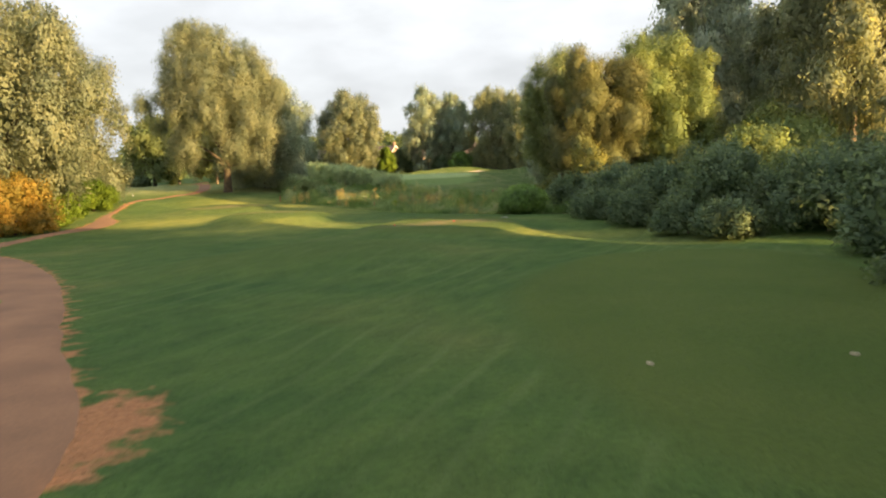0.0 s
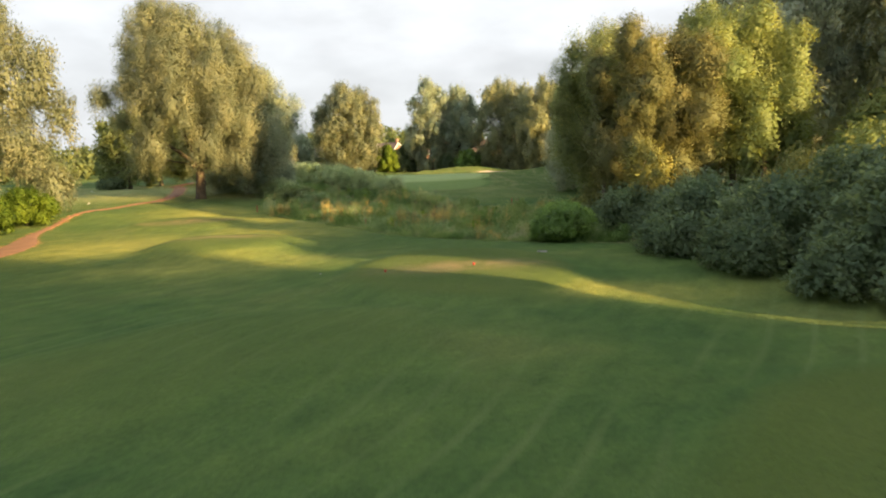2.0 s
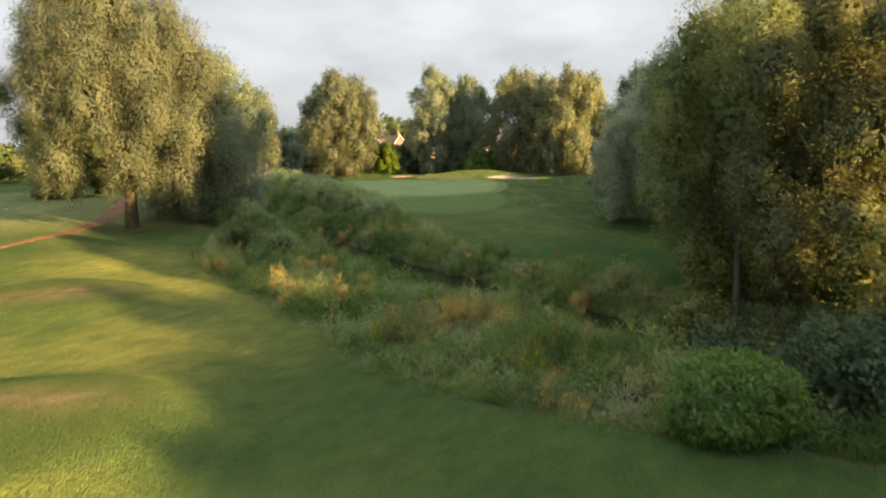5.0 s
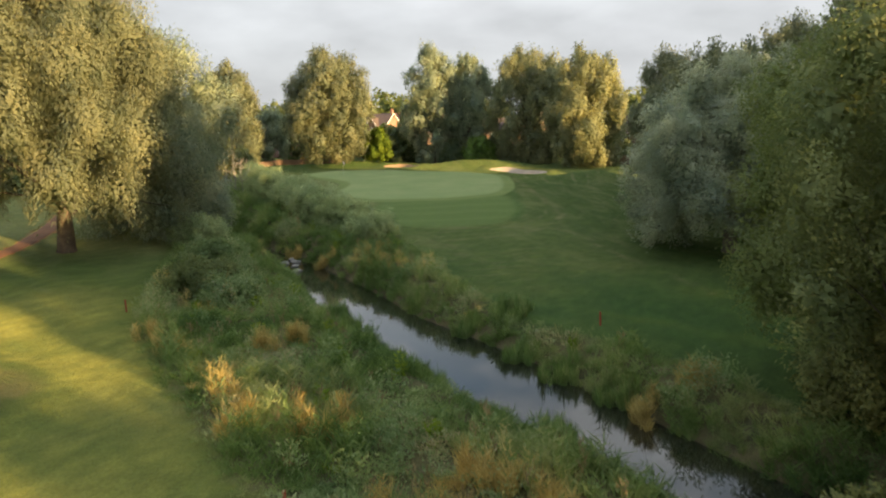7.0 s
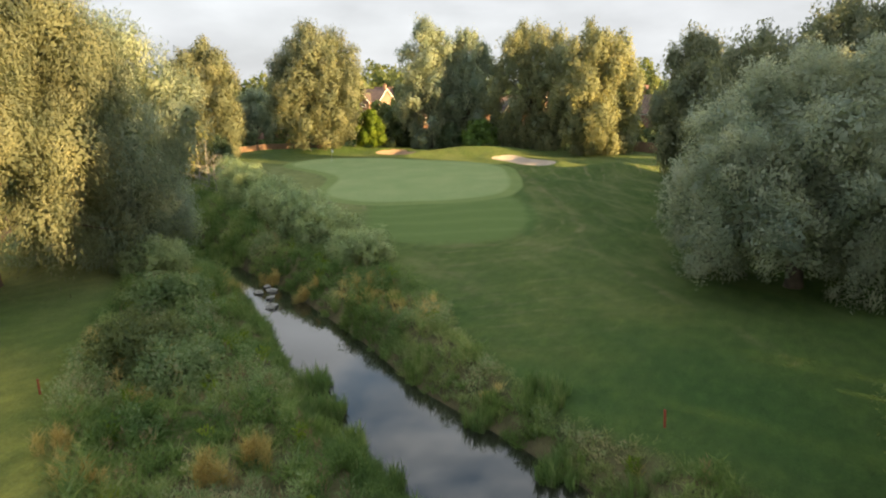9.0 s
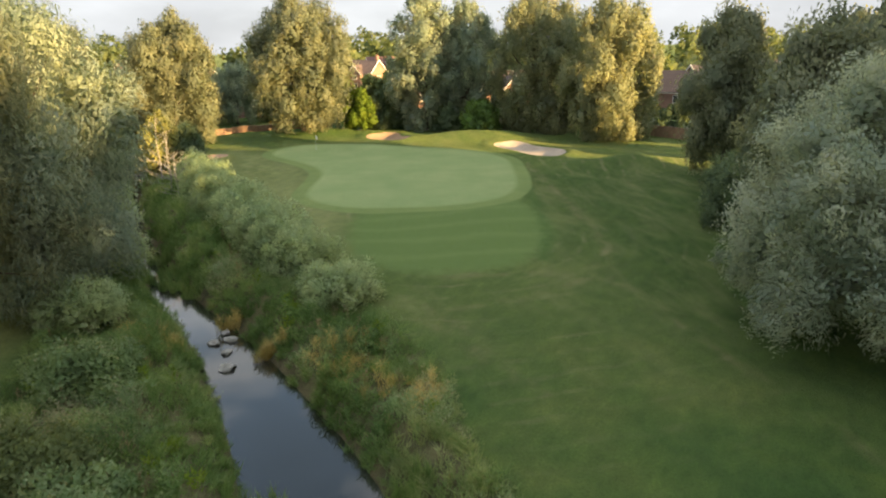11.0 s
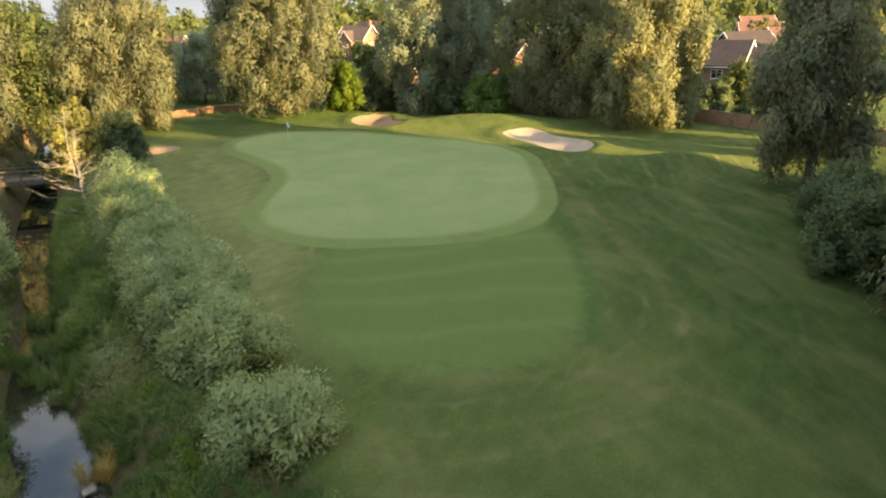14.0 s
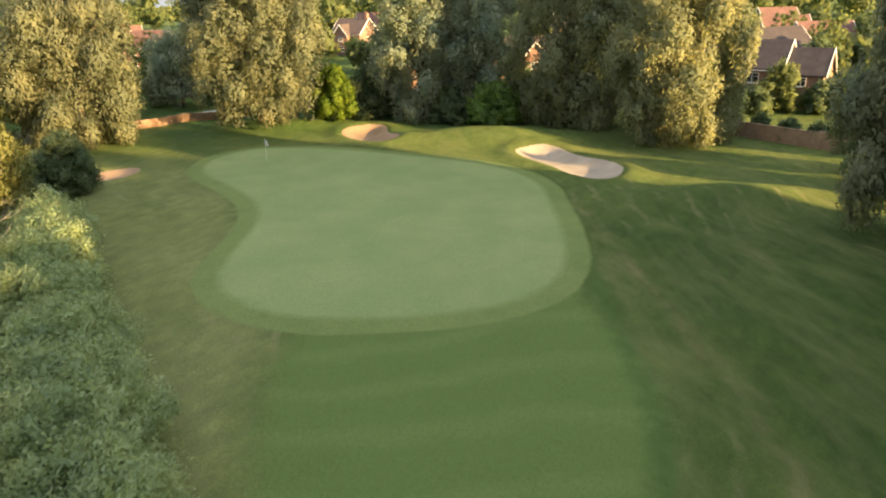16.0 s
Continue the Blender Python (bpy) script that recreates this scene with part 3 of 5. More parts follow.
def build_ground():
    gx, gy = spaced(-32, 42, 0.5, 2800, 30), spaced(2, 196, 0.5, 2800, 30)
    X, Y = np.meshgrid(gx, gy)
    z = land(X, Y)
    ap = polygon_distance(X, Y, APRON)
    gr = polygon_distance(X, Y, GREEN)
    tee = np.minimum.reduce([polygon_distance(X, Y, q) for q in (TEE_BACK, TEE_MID, TEE_LEFT, TEE_FAR)])
    bank = polygon_distance(X, Y, BANK)
    sd, sw = line_distance(X, Y, STREAM)
    pd, pw = line_distance(X, Y, PATH)
    bare = np.hypot((X + 4.95) / 1.05, (Y - 11.3) / 1.9) * 1.2 - 1.2
    bald = np.zeros(X.shape)
    for cx, cy, rx, ry in ((-9, 58.2, 2.8, 1.3), (-15.5, 77.2, 4.2, 2.0), (4.2, 43.6, 3.2, 1.2)):
        bald = np.maximum(bald, np.exp(-((X - cx) / rx) ** 2 - ((Y - cy) / ry) ** 2))
    trod = np.zeros(X.shape)
    for line in TRODDEN:
        d, w = line_distance(X, Y, rounded_line(line))
        trod = np.maximum(trod, np.exp(-(d / w) ** 2))
    d, w = line_distance(X, Y, RIM)
    # sunlit lawn put into the colour, over drier patches
    lit_dry = np.zeros(X.shape)
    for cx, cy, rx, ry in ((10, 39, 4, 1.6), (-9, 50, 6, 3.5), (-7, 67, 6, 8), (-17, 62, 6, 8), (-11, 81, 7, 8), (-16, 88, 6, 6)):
        lit_dry = np.maximum(lit_dry, 0.9 * np.exp(-((X - cx) / rx) ** 2 - ((Y - cy) / ry) ** 2))
    at = {"lit_dry": lit_dry, "pale": 0.62 * smooth(5, -1, X) * smooth(98, 110, Y) * (1 - smooth(164, 178, Y)) * smooth(-0.5, 1.5, bank), "shaded_rough": 0.8 * smooth(16, 25, X) * smooth(66, 80, Y) * (1 - smooth(138, 152, Y)), "trod": trod, "rim": np.exp(-(d / w) ** 2), "flank": smooth(17.5, 19.5, X) * smooth(98, 108, Y) * (1 - smooth(142, 156, Y)),
          "tracks": smooth(4, 10, Y) * (1 - smooth(36, 46, Y)), "bald": bald, "verge": np.minimum(pd - pw + 0.15, bare), "apron": np.minimum(ap, gr + 2), "apron_in": ap, "green": gr, "fringe": gr - 1.5, "tee": tee, "old_tee": polygon_distance(X, Y, TEE_WEST), "edge_shade": tee - 0.32, "bank": bank,
          "bed": 1 - smooth(-0.2, 0.9, sd - sw), "wear": smooth(85, 112, Y) * (1 - smooth(170, 190, Y)) * smooth(-0.5, 2, bank)}
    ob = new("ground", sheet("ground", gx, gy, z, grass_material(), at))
    tagged(ob, "undulating golf course turf with mown tees, an approach and a pale green", "ground", kind="structure")


def ribbon(name, line, z_at, mat, across=5, label="", category=""):
    line = np.asarray(line, float)
    step = []
    for a, b in zip(line[:-1], line[1:]):
        n = max(1, int(np.hypot(*(b - a)[:2]) / 0.5))
        step.append(a + (b - a) * np.arange(n)[:, None] / n)
    p = np.vstack(step + [line[-1:]])
    t = np.gradient(p[:, :2], axis=0)
    t /= np.linalg.norm(t, axis=1)[:, None]
    side = np.stack([t[:, 1], -t[:, 0]], 1)
    k = np.linspace(-1, 1, across)
    wob = 1 + 0.16 * np.array([[noise.noise((i * 0.45, 7.0 * s, 2.0)) for s in (-1, 1)] for i in range(len(p))])[:, (k > 0).astype(int)] * np.abs(k)[None, :]
    xy = p[:, None, :2] + side[:, None, :] * (k[None, :, None] * p[:, 2][:, None, None] * wob[..., None])
    z = z_at(xy[..., 0], xy[..., 1], np.abs(k)[None, :])
    verts = np.concatenate([xy, z[..., None]], -1).reshape(-1, 3)
    i = np.arange(len(p) - 1)[:, None] * across + np.arange(across - 1)[None, :]
    loops = np.stack([i, i + 1, i + across + 1, i + across], -1).ravel()
    return tagged(new(name, mesh_from(name, verts, 4, loops, mat, flat=False)), label, category, kind="structure")


def build_bunker(pts, mat, label):
    """Sand laid in a hollow, cut to its outline."""
    bm = bmesh.new()
    c = pts.mean(0)
    rings = []
    for s in (1.0, 0.93, 0.82, 0.65, 0.45, 0.2):
        ring = []
        for q in pts:
            x, y = c + (q - c) * s
            ring.append(bm.verts.new((x, y, ground_z(x, y) + (0.035 if s < 1 else -0.02))))
        rings.append(ring)
    mid = bm.verts.new((c[0], c[1], ground_z(*c) + 0.035))
    n = len(pts)
    for a, b in zip(rings[:-1], rings[1:]):
        for i in range(n):
            bm.faces.new((a[i], a[(i + 1) % n], b[(i + 1) % n], b[i]))
    for i in range(n):
        bm.faces.new((rings[-1][i], rings[-1][(i + 1) % n], mid))
    for f in bm.faces:
        f.smooth = True
    bmesh.ops.recalc_face_normals(bm, faces=bm.faces)
    me = bpy.data.meshes.new("bunker")
    bm.to_mesh(me)
    bm.free()
    me.materials.append(mat)
    tagged(new("sand_bunker", me), label, "bunker", "bunkers round the green", "structure")


build_ground()
ribbon("stream_water", [(x, y, w + 1.5) for x, y, w in STREAM], lambda x, y, k: np.full(x.shape, WATER_Z), WATER, 3, "still dark stream reflecting the cloudy sky", "water")
ribbon("cart_path", PATH, lambda x, y, k: land(x, y) + 0.045 - 0.06 * (k > 0.9), GRAVEL, 7, "reddish gravel cart path worn into the turf", "path")
build_bunker(BUNKERS["right"], SAND, "pale sand bunker with a raised grass lip")
build_bunker(BUNKERS["middle"], RED_SAND, "reddish sand bunker behind the green")
build_bunker(BUNKERS["left"], RED_SAND, "small shallow sand bunker beside the green")


# ---- helpers for things ----
def part(name, bm, mat, parent, label=""):
    me = bpy.data.meshes.new(name)
    bm.to_mesh(me)
    bm.free()
    me.materials.append(mat)
    ob = new(name, me)
    ob.parent = parent
    if label:
        tagged(ob, label)
    return ob


def mesh_part(name, me, parent, label=""):
    ob = new(name, me)
    ob.parent = parent
    return tagged(ob, label) if label else ob


def thing(name, m, label, category, group="", kind=""):
    ob = new(name)
    ob.matrix_world = m
    return tagged(ob, label, category, group, kind)


def box(bm, x0, x1, y0, y1, z0, z1, bevel=0.0):
    made = bmesh.ops.create_cube(bm, size=1.0)["verts"]
    for v in made:
        v.co = Vector(((x0 + x1) / 2 + v.co.x * (x1 - x0), (y0 + y1) / 2 + v.co.y * (y1 - y0), (z0 + z1) / 2 + v.co.z * (z1 - z0)))
    if bevel:
        edges = list({e for v in made for e in v.link_edges})
        bmesh.ops.bevel(bm, geom=edges, offset=bevel, segments=2, affect="EDGES")
    return bm


def boxes(*specs, bevel=0.0):
    bm = bmesh.new()
    for s in specs:
        box(bm, *s, bevel=bevel)
    return bm


def tubes(lines, sides=6):
    """Tapered tubes along lines of (x, y, z, radius), as vertex and corner arrays."""
    vs, ls, base = [], [], 0
    for pts in lines:
        p = np.asarray(pts, float)
        t = np.gradient(p[:, :3], axis=0)
        t /= np.linalg.norm(t, axis=1)[:, None] + 1e-9
        ref = np.where(np.abs(t[:, 2:3]) > 0.9, np.array([[1.0, 0, 0]]), np.array([[0, 0, 1.0]]))
        u = np.cross(t, ref)
        u /= np.linalg.norm(u, axis=1)[:, None] + 1e-9
        v = np.cross(t, u)
        a = np.linspace(0, 2 * math.pi, sides, endpoint=False)
        ring = p[:, None, :3] + p[:, None, 3:4] * (np.cos(a)[None, :, None] * u[:, None] + np.sin(a)[None, :, None] * v[:, None])
        vs.append(ring.reshape(-1, 3))
        i = base + np.arange(len(p) - 1)[:, None] * sides + np.arange(sides)[None, :]
        j = base + np.arange(len(p) - 1)[:, None] * sides + (np.arange(sides)[None, :] + 1) % sides
        ls.append(np.stack([i, j, j + sides, i + sides], -1).ravel())
        base += len(p) * sides
    return np.vstack(vs), np.concatenate(ls)


def unit(v):
    return v / (np.linalg.norm(v, axis=-1, keepdims=True) + 1e-9)


def leaves(centre, axis, out, length, width, tone):
    """Pointed leaves: arrays of places, the way each points, the way each faces."""
    a = unit(axis)
    w = unit(np.cross(a, out)) * width[:, None]
    half = a * length[:, None] * 0.5
    v = np.stack([centre - half + w * 0.5, centre + half, centre - half - w * 0.5], 1).reshape(-1, 3)
    return v, np.arange(len(v)), np.repeat(tone, 3)


# ---- trees ----
SPLIT = 2.4


def crown(rng, lobes, clumps, per, size, leaf, droop, fill=0.12):
    """Sprays of leaves over the skins of several lobes. Returns places, tones, the way each leaf's spray faces, and the sprays' middles."""
    clumps, per, size = int(clumps * SPLIT), max(12, int(1.15 * per / SPLIT)), size * 0.62
    lobes = np.asarray(lobes, float)
    area = lobes[:, 3] * lobes[:, 5] + lobes[:, 4] * lobes[:, 5] + lobes[:, 3] * lobes[:, 4]
    pick = rng.choice(len(lobes), clumps * 4, p=area / area.sum())
    d = unit(rng.normal(size=(clumps * 4, 3)))
    d[:, 2] = np.where(d[:, 2] < -0.75, -d[:, 2], d[:, 2])
    L = lobes[pick]
    c = L[:, :3] + d * L[:, 3:6] * rng.uniform(0.76, 1.0, (clumps * 4, 1))
    keep = np.ones(len(c), bool)
    for l in lobes:
        keep &= (((c - l[:3]) / l[3:6]) ** 2).sum(1) > 0.5
    keep &= c[:, 2] > 0.25
    c, d = c[keep][:clumps], d[keep][:clumps]
    n = len(c)
    s = size * rng.uniform(0.6, 1.3, n)
    tone_c = np.clip(rng.normal(0.5, 0.17, n), 0.1, 0.9)
    k = n * per
    rep = np.repeat(np.arange(n), per)
    u = unit(rng.normal(size=(k, 3)))
    stray = np.where(rng.random(k) < 0.05, 1.35, 1.0)
    off = u * (rng.random((k, 1)) ** 0.45 * stray[:, None])
    tail = np.clip(-u[:, 2], 0, 1)
    off[:, :2] *= ((1 - 0.2 * droop) * (1 - 0.5 * droop * tail))[:, None]
    off[:, 2] *= 1 + 0.9 * droop * (0.35 + tail)
    off[:, 2] -= 0.35 * droop
    pos = c[rep] + off * s[rep][:, None]
    pos[:, 2] = np.where(pos[:, 2] < 0.1, 0.1 + rng.random(k) * 0.8, pos[:, 2])
    face = unit(d[rep] * 0.6 + u * 0.8 + np.array([0, 0, 0.22]))
    outw = unit(face + rng.normal(size=(k, 3)) * 0.4)
    way = rng.normal(size=(n, 3)) * 0.45 + d * (0.7 - 0.4 * droop) + np.array([0, 0, -1.2 * droop - 0.05])
    ax = way[rep] + rng.normal(size=(k, 3)) * 0.4
    ln = leaf[0] * rng.uniform(0.5, 1.15, k)
    wd = leaf[1] * rng.uniform(0.75, 1.4, k)
    tone = np.clip(tone_c[rep] + rng.normal(size=k) * 0.07, 0, 1)
    parts, faces = [leaves(pos, ax, outw, ln, wd, tone)], [face]
    # filler leaves inside the lobes, inner shade put into their darker tone
    m = int(k * fill)
    if m:
        q = rng.choice(len(lobes), m, p=area / area.sum())
        dd = unit(rng.normal(size=(m, 3)))
        pin = lobes[q, :3] + dd * lobes[q, 3:6] * rng.uniform(0.3, 0.72, (m, 1))
        pin[:, 2] = np.maximum(pin[:, 2], 0.5)
        parts.append(leaves(pin, rng.normal(size=(m, 3)), dd, np.full(m, max(0.34, leaf[0] * 1.7)), np.full(m, max(0.24, leaf[1] * 3.0)), rng.uniform(0.1, 0.45, m)))
        faces.append(dd)
    return np.vstack([q[0] for q in parts]), np.concatenate([q[2] for q in parts]), np.repeat(np.vstack(faces), 3, 0), c


def limbs(rng, base_r, fork, ends, n=11):
    """A trunk from the ground to the fork, and limbs that bend out to some of the given ends."""
    lines = []
    fx, fy, fz = fork
    lines.append([(0, 0, -0.3, base_r * 1.35), (0.02, 0, 0.3, base_r * 1.08), (fx * 0.5, fy * 0.5, fz * 0.5, base_r * 0.9), (fx, fy, fz, base_r * 0.75)])
    if len(ends):
        for e in ends[rng.choice(len(ends), min(n, len(ends)), replace=False)]:
            up = np.array([fx + (e[0] - fx) * 0.35, fy + (e[1] - fy) * 0.35, fz + max(0.3, (e[2] - fz) * 0.6)])
            r = base_r * rng.uniform(0.25, 0.5)
            pts = []
            a, b, c = np.array(fork) - [0, 0, fz * 0.12], up, e
            for s in np.linspace(0, 1, 7):
                q = a * (1 - s) ** 2 + 2 * b * s * (1 - s) + c * s * s
                q = q + rng.normal(size=3) * 0.12 * s
                pts.append((*q, r * (1 - s * 0.88)))
            lines.append(pts)
    return [tubes([line], 6) for line in lines]


def tree(name, x, y, lobes, mat, label, category="tree", group="", clumps=200, per=60, size=1.3, leaf=(0.42, 0.13), droop=0.8, trunk=0.35, fork=None, seed=1, fill=0.12, bark=None):
    """A tree or tall shrub: a trunk with limbs, and a crown made of leaf clumps over lobes given from its foot."""
    rng = np.random.default_rng(seed)
    root = thing(name, pose(x, y, ground_z(x, y)), label, category, group)
    v, tone, facing, ends = crown(rng, lobes, clumps, per, size, leaf, droop, fill)
    top = max(l[2] + l[5] for l in lobes)
    fork = fork or (0, 0, top * 0.28)
    for i, (tv, tl) in enumerate(limbs(rng, trunk, fork, ends, 11 if trunk > 0.15 else 4)):
        mesh_part("limb" if i else "trunk", mesh_from("limb" if i else "trunk", tv, 4, tl, bark or BARK, flat=False), root)
    mesh_part("crown", mesh_from("crown", v, 3, np.arange(len(v)), mat, {"tone": tone}, normals=facing), root)
    return root


def lobed(h, r, n, seed, low=0.12, lean=(0, 0), wide=0.46, skirt=0):
    """A crown's lobes for a tree of height h and reach r: one core and side lobes at uneven heights, widest at a share of the height."""
    g = np.random.default_rng(seed)
    base = h * low
    out = [(lean[0], lean[1], base + (h - base) * 0.5, r * 0.58, r * 0.58, (h - base) * 0.45)]
    for i in range(int(n * 1.7)):
        a = 2.4 * i + g.uniform(-0.5, 0.5)
        s = (i + g.uniform(0, 1)) / (n * 1.7)
        z = base + (h - base) * (0.10 + 0.80 * s)
        prof = math.sqrt(max(0.05, 1 - ((s - wide) / (1.02 - wide if s > wide else wide + 0.35)) ** 2))
        q = r * g.uniform(0.20, 0.36) * (0.7 + 0.3 * prof)
        rz = q * g.uniform(0.9, 1.7)
        reach = max(0.0, r * prof * g.uniform(0.88, 1.08) - q * 0.85)
        z = min(z, h - rz * 0.8)
        z = max(z, base * 0.5 + rz * 0.75)
        out.append((lean[0] + math.cos(a) * reach, lean[1] + math.sin(a) * reach, z, q, q, rz))
    for i in range(skirt):
        a = 6.283 * (i + g.uniform(-0.3, 0.3)) / skirt
        reach, q, rz = r * g.uniform(0.35, 0.62), r * g.uniform(0.17, 0.25), h * g.uniform(0.08, 0.13)
        out.append((lean[0] + math.cos(a) * reach, lean[1] + math.sin(a) * reach, rz * g.uniform(0.75, 1.0), q, q, rz))
    return out


# the big pair of willows on the near bank's lawn
BIG_WILLOW = [(-4.5, 0.0, 20.6, 2.6, 3.0, 3.0), (-3.2, 1.5, 21.2, 2.8, 3.2, 2.9), (-6.0, -0.5, 17.4, 2.4, 2.8, 2.8), (-0.4, -1.0, 19.6, 3.0, 3.4, 3.2), (2.8, 0.5, 18.2, 2.8, 3.2, 3.2),
              (5.4, 0.0, 15.8, 2.6, 3.2, 3.4), (7.2, 1.0, 12.6, 2.4, 3.0, 3.4), (-3.6, -3.0, 16.2, 3.0, 2.6, 3.4), (-1.0, -4.6, 15.0, 3.0, 2.6, 3.8), (3.2, -4.0, 13.4, 2.8, 2.6, 3.6),
              (-6.2, -1.5, 13.4, 2.6, 2.6, 2.8), (-10.6, 0.0, 12.6, 1.5, 1.6, 1.6), (-3.7, -4.6, 11.6, 2.6, 2.4, 3.0), (-0.6, -6.0, 10.6, 2.6, 2.2, 3.4), (4.4, -5.0, 9.4, 2.4, 2.2, 3.2),
              (6.8, -2.0, 8.6, 2.2, 2.6, 3.2), (-2.0, 4.6, 16.0, 4.0, 3.6, 4.0), (3.0, 5.0, 13.0, 3.6, 3.4, 4.2), (-4.8, 4.0, 13.4, 3.2, 3.4, 3.4), (-5.3, -2.4, 6.4, 2.2, 2.4, 3.2),
              (-6.3, 1.6, 5.6, 1.6, 2.2, 2.8), (-3.6, -5.6, 6.6, 2.0, 1.9, 2.6), (2.2, -6.0, 5.8, 2.0, 1.8, 3.0), (5.6, -3.6, 4.6, 1.8, 2.0, 2.8), (-3.0, 0.0, 13.0, 5.4, 4.4, 5.6),
              (1.6, 0.0, 11.0, 4.4, 4.0, 4.8), (-8.6, 0.6, 9.6, 1.4, 1.5, 1.3), (7.6, 2.6, 5.0, 1.9, 2.4, 3.4)]
tree("willow_tree", -21.3, 104.5, BIG_WILLOW, WILLOW, "large old willow with hanging golden green foliage", group="willows by the path",
     clumps=540, per=300, size=1.9, leaf=(0.34, 0.065), droop=0.75, trunk=0.62, fork=(0.2, 0, 4.2), seed=11)
tree("willow_tree", -17.0, 112.5, lobed(18, 7.4, 14, 4, low=0.0, skirt=8), GREY_WILLOW, "broad willow with grey green foliage down to the grass", group="willows by the path",
     clumps=330, per=240, size=2.1, leaf=(0.40, 0.075), droop=0.7, trunk=0.5, fork=(0.2, 0, 3.6), seed=12)
# trees by the cart path
tree("willow_tree", -31, 62, lobed(20.5, 8.2, 11, 5), WILLOW, "tall sunlit willow beside the gravel path", clumps=300, per=170, size=1.8, droop=0.9, leaf=(0.36, 0.13), trunk=0.4, seed=13)
tree("willow_tree", -38, 88.5, lobed(23.0, 8.6, 13, 6, low=0.02, wide=0.3), WILLOW, "sunlit willow behind the hedge", clumps=330, per=190, size=1.8, droop=0.9, leaf=(0.36, 0.10), trunk=0.4, seed=14)
# behind the green
tree("willow_tree", -6.6, 190, lobed(21.5, 9.0, 22, 8, low=0.06, wide=0.42, skirt=5), WILLOW, "rounded weeping willow behind the green", group="willows behind the green",
     clumps=300, per=175, size=2.1, leaf=(0.38, 0.178), droop=0.9, trunk=0.45, seed=16)
tree("willow_tree", 13.6, 189, lobed(23.8, 6.0, 14, 9, low=0.03, skirt=7), GREY_WILLOW, "tall grey green willow behind the green", group="willows behind the green",
     clumps=230, per=170, size=1.9, leaf=(0.38, 0.178), droop=0.85, trunk=0.4, seed=17)
tree("willow_tree", 20.4, 188.5, lobed(22.2, 5.8, 13, 10, low=0.03, skirt=7), GREY_WILLOW, "grey green willow beside a taller one", group="willows behind the green",
     clumps=200, per=170, size=1.9, leaf=(0.38, 0.178), droop=0.85, trunk=0.4, seed=18)
tree("willow_tree", 31, 181, lobed(22, 8.0, 17, 11, low=0.02, skirt=9), PALE_WILLOW, "tall weeping willow with yellowing strands", group="willows behind the green",
     clumps=270, per=175, size=1.9, leaf=(0.38, 0.178), droop=0.95, trunk=0.45, seed=19)
tree("willow_tree", 38.0, 168.5, lobed(20.5, 7.2, 14, 12, low=0.0, skirt=9), PALE_WILLOW, "weeping willow with strands reaching the rough grass", group="willows behind the green",
     clumps=270, per=175, size=1.9, leaf=(0.38, 0.178), droop=1.1, trunk=0.4, seed=20)
tree("willow_tree", -24.4, 180.5, lobed(19, 6.8, 13, 13, low=0.02, skirt=7), WILLOW, "golden sunlit tree beside the garden wall", clumps=280, per=180, size=1.9, leaf=(0.45, 0.15), droop=0.7, trunk=0.4, seed=21)
tree("willow_tree", -20.5, 209, lobed(11.5, 4.6, 10, 185, low=0.05), GREY_WILLOW, "small weeping tree on the garden lawn", clumps=130, per=90, size=1.5, leaf=(0.4, 0.17), droop=0.9, trunk=0.2, seed=185)
tree("ash_tree", -33, 152, lobed(15, 6.0, 9, 91, low=0.05), MIDGREEN, "green leafy tree beyond the footbridge", clumps=200, per=150, size=1.6, leaf=(0.36, 0.2), droop=0.3, trunk=0.3, seed=91)
tree("ash_tree", -36, 166, lobed(19, 7.0, 9, 92, low=0.05), WILLOW, "tall tree beyond the footbridge", clumps=220, per=150, size=1.8, leaf=(0.45, 0.2), droop=0.5, trunk=0.35, seed=92)
for sx, sy, sh, sr, sd in ((-37, 181, 17, 7, 94), (-46, 172, 18, 7, 95), (-33, 199, 13, 6, 96), (-45, 150, 15, 6.5, 97)):
    tree("ash_tree", sx, sy, lobed(sh, sr, 9, sd, low=0.0), WILLOW if sd == 95 else MIDGREEN, "leafy tree in the copse beyond the footbridge", group="copse beyond the footbridge",
         clumps=130, per=70, size=2.2, leaf=(0.6, 0.3), droop=0.3, trunk=0.35, seed=sd)
tree("golden_tree", -27.5, 133, lobed(11, 4.2, 8, 93, low=0.02), GOLDEN, "yellow leaved tree at the edge of the stream", clumps=170, per=140, size=1.3, leaf=(0.32, 0.14), droop=0.5, trunk=0.22, seed=93)
# right of the stream
tree("silver_willow", 28.7, 99.2, lobed(14.2, 7.7, 20, 14, low=0.02, wide=0.42), SILVER, "broad silvery willow with leaves down to the grass", clumps=380, per=250, size=1.35, leaf=(0.28, 0.085), droop=0.25, trunk=0.5, seed=22)
tree("birch_tree", 18.9, 60.0, lobed(15.4, 4.3, 14, 15, low=0.18, wide=0.66), BIRCH_GOLD, "birch with golden yellowing leaves above the stream", group="birches above the stream",
     clumps=300, per=300, size=1.2, leaf=(0.13, 0.056), droop=0.6, trunk=0.2, seed=23, fill=0.25, bark=BIRCH_BARK)
tree("birch_tree", 17.7, 66.8, lobed(15.4, 4.1, 15, 17, low=0.2, wide=0.66), BIRCH_LEAF, "birch with dull olive green leaves above the stream", group="birches above the stream",
     clumps=230, per=260, size=1.2, leaf=(0.13, 0.05), droop=0.6, trunk=0.17, seed=27, fill=0.1)
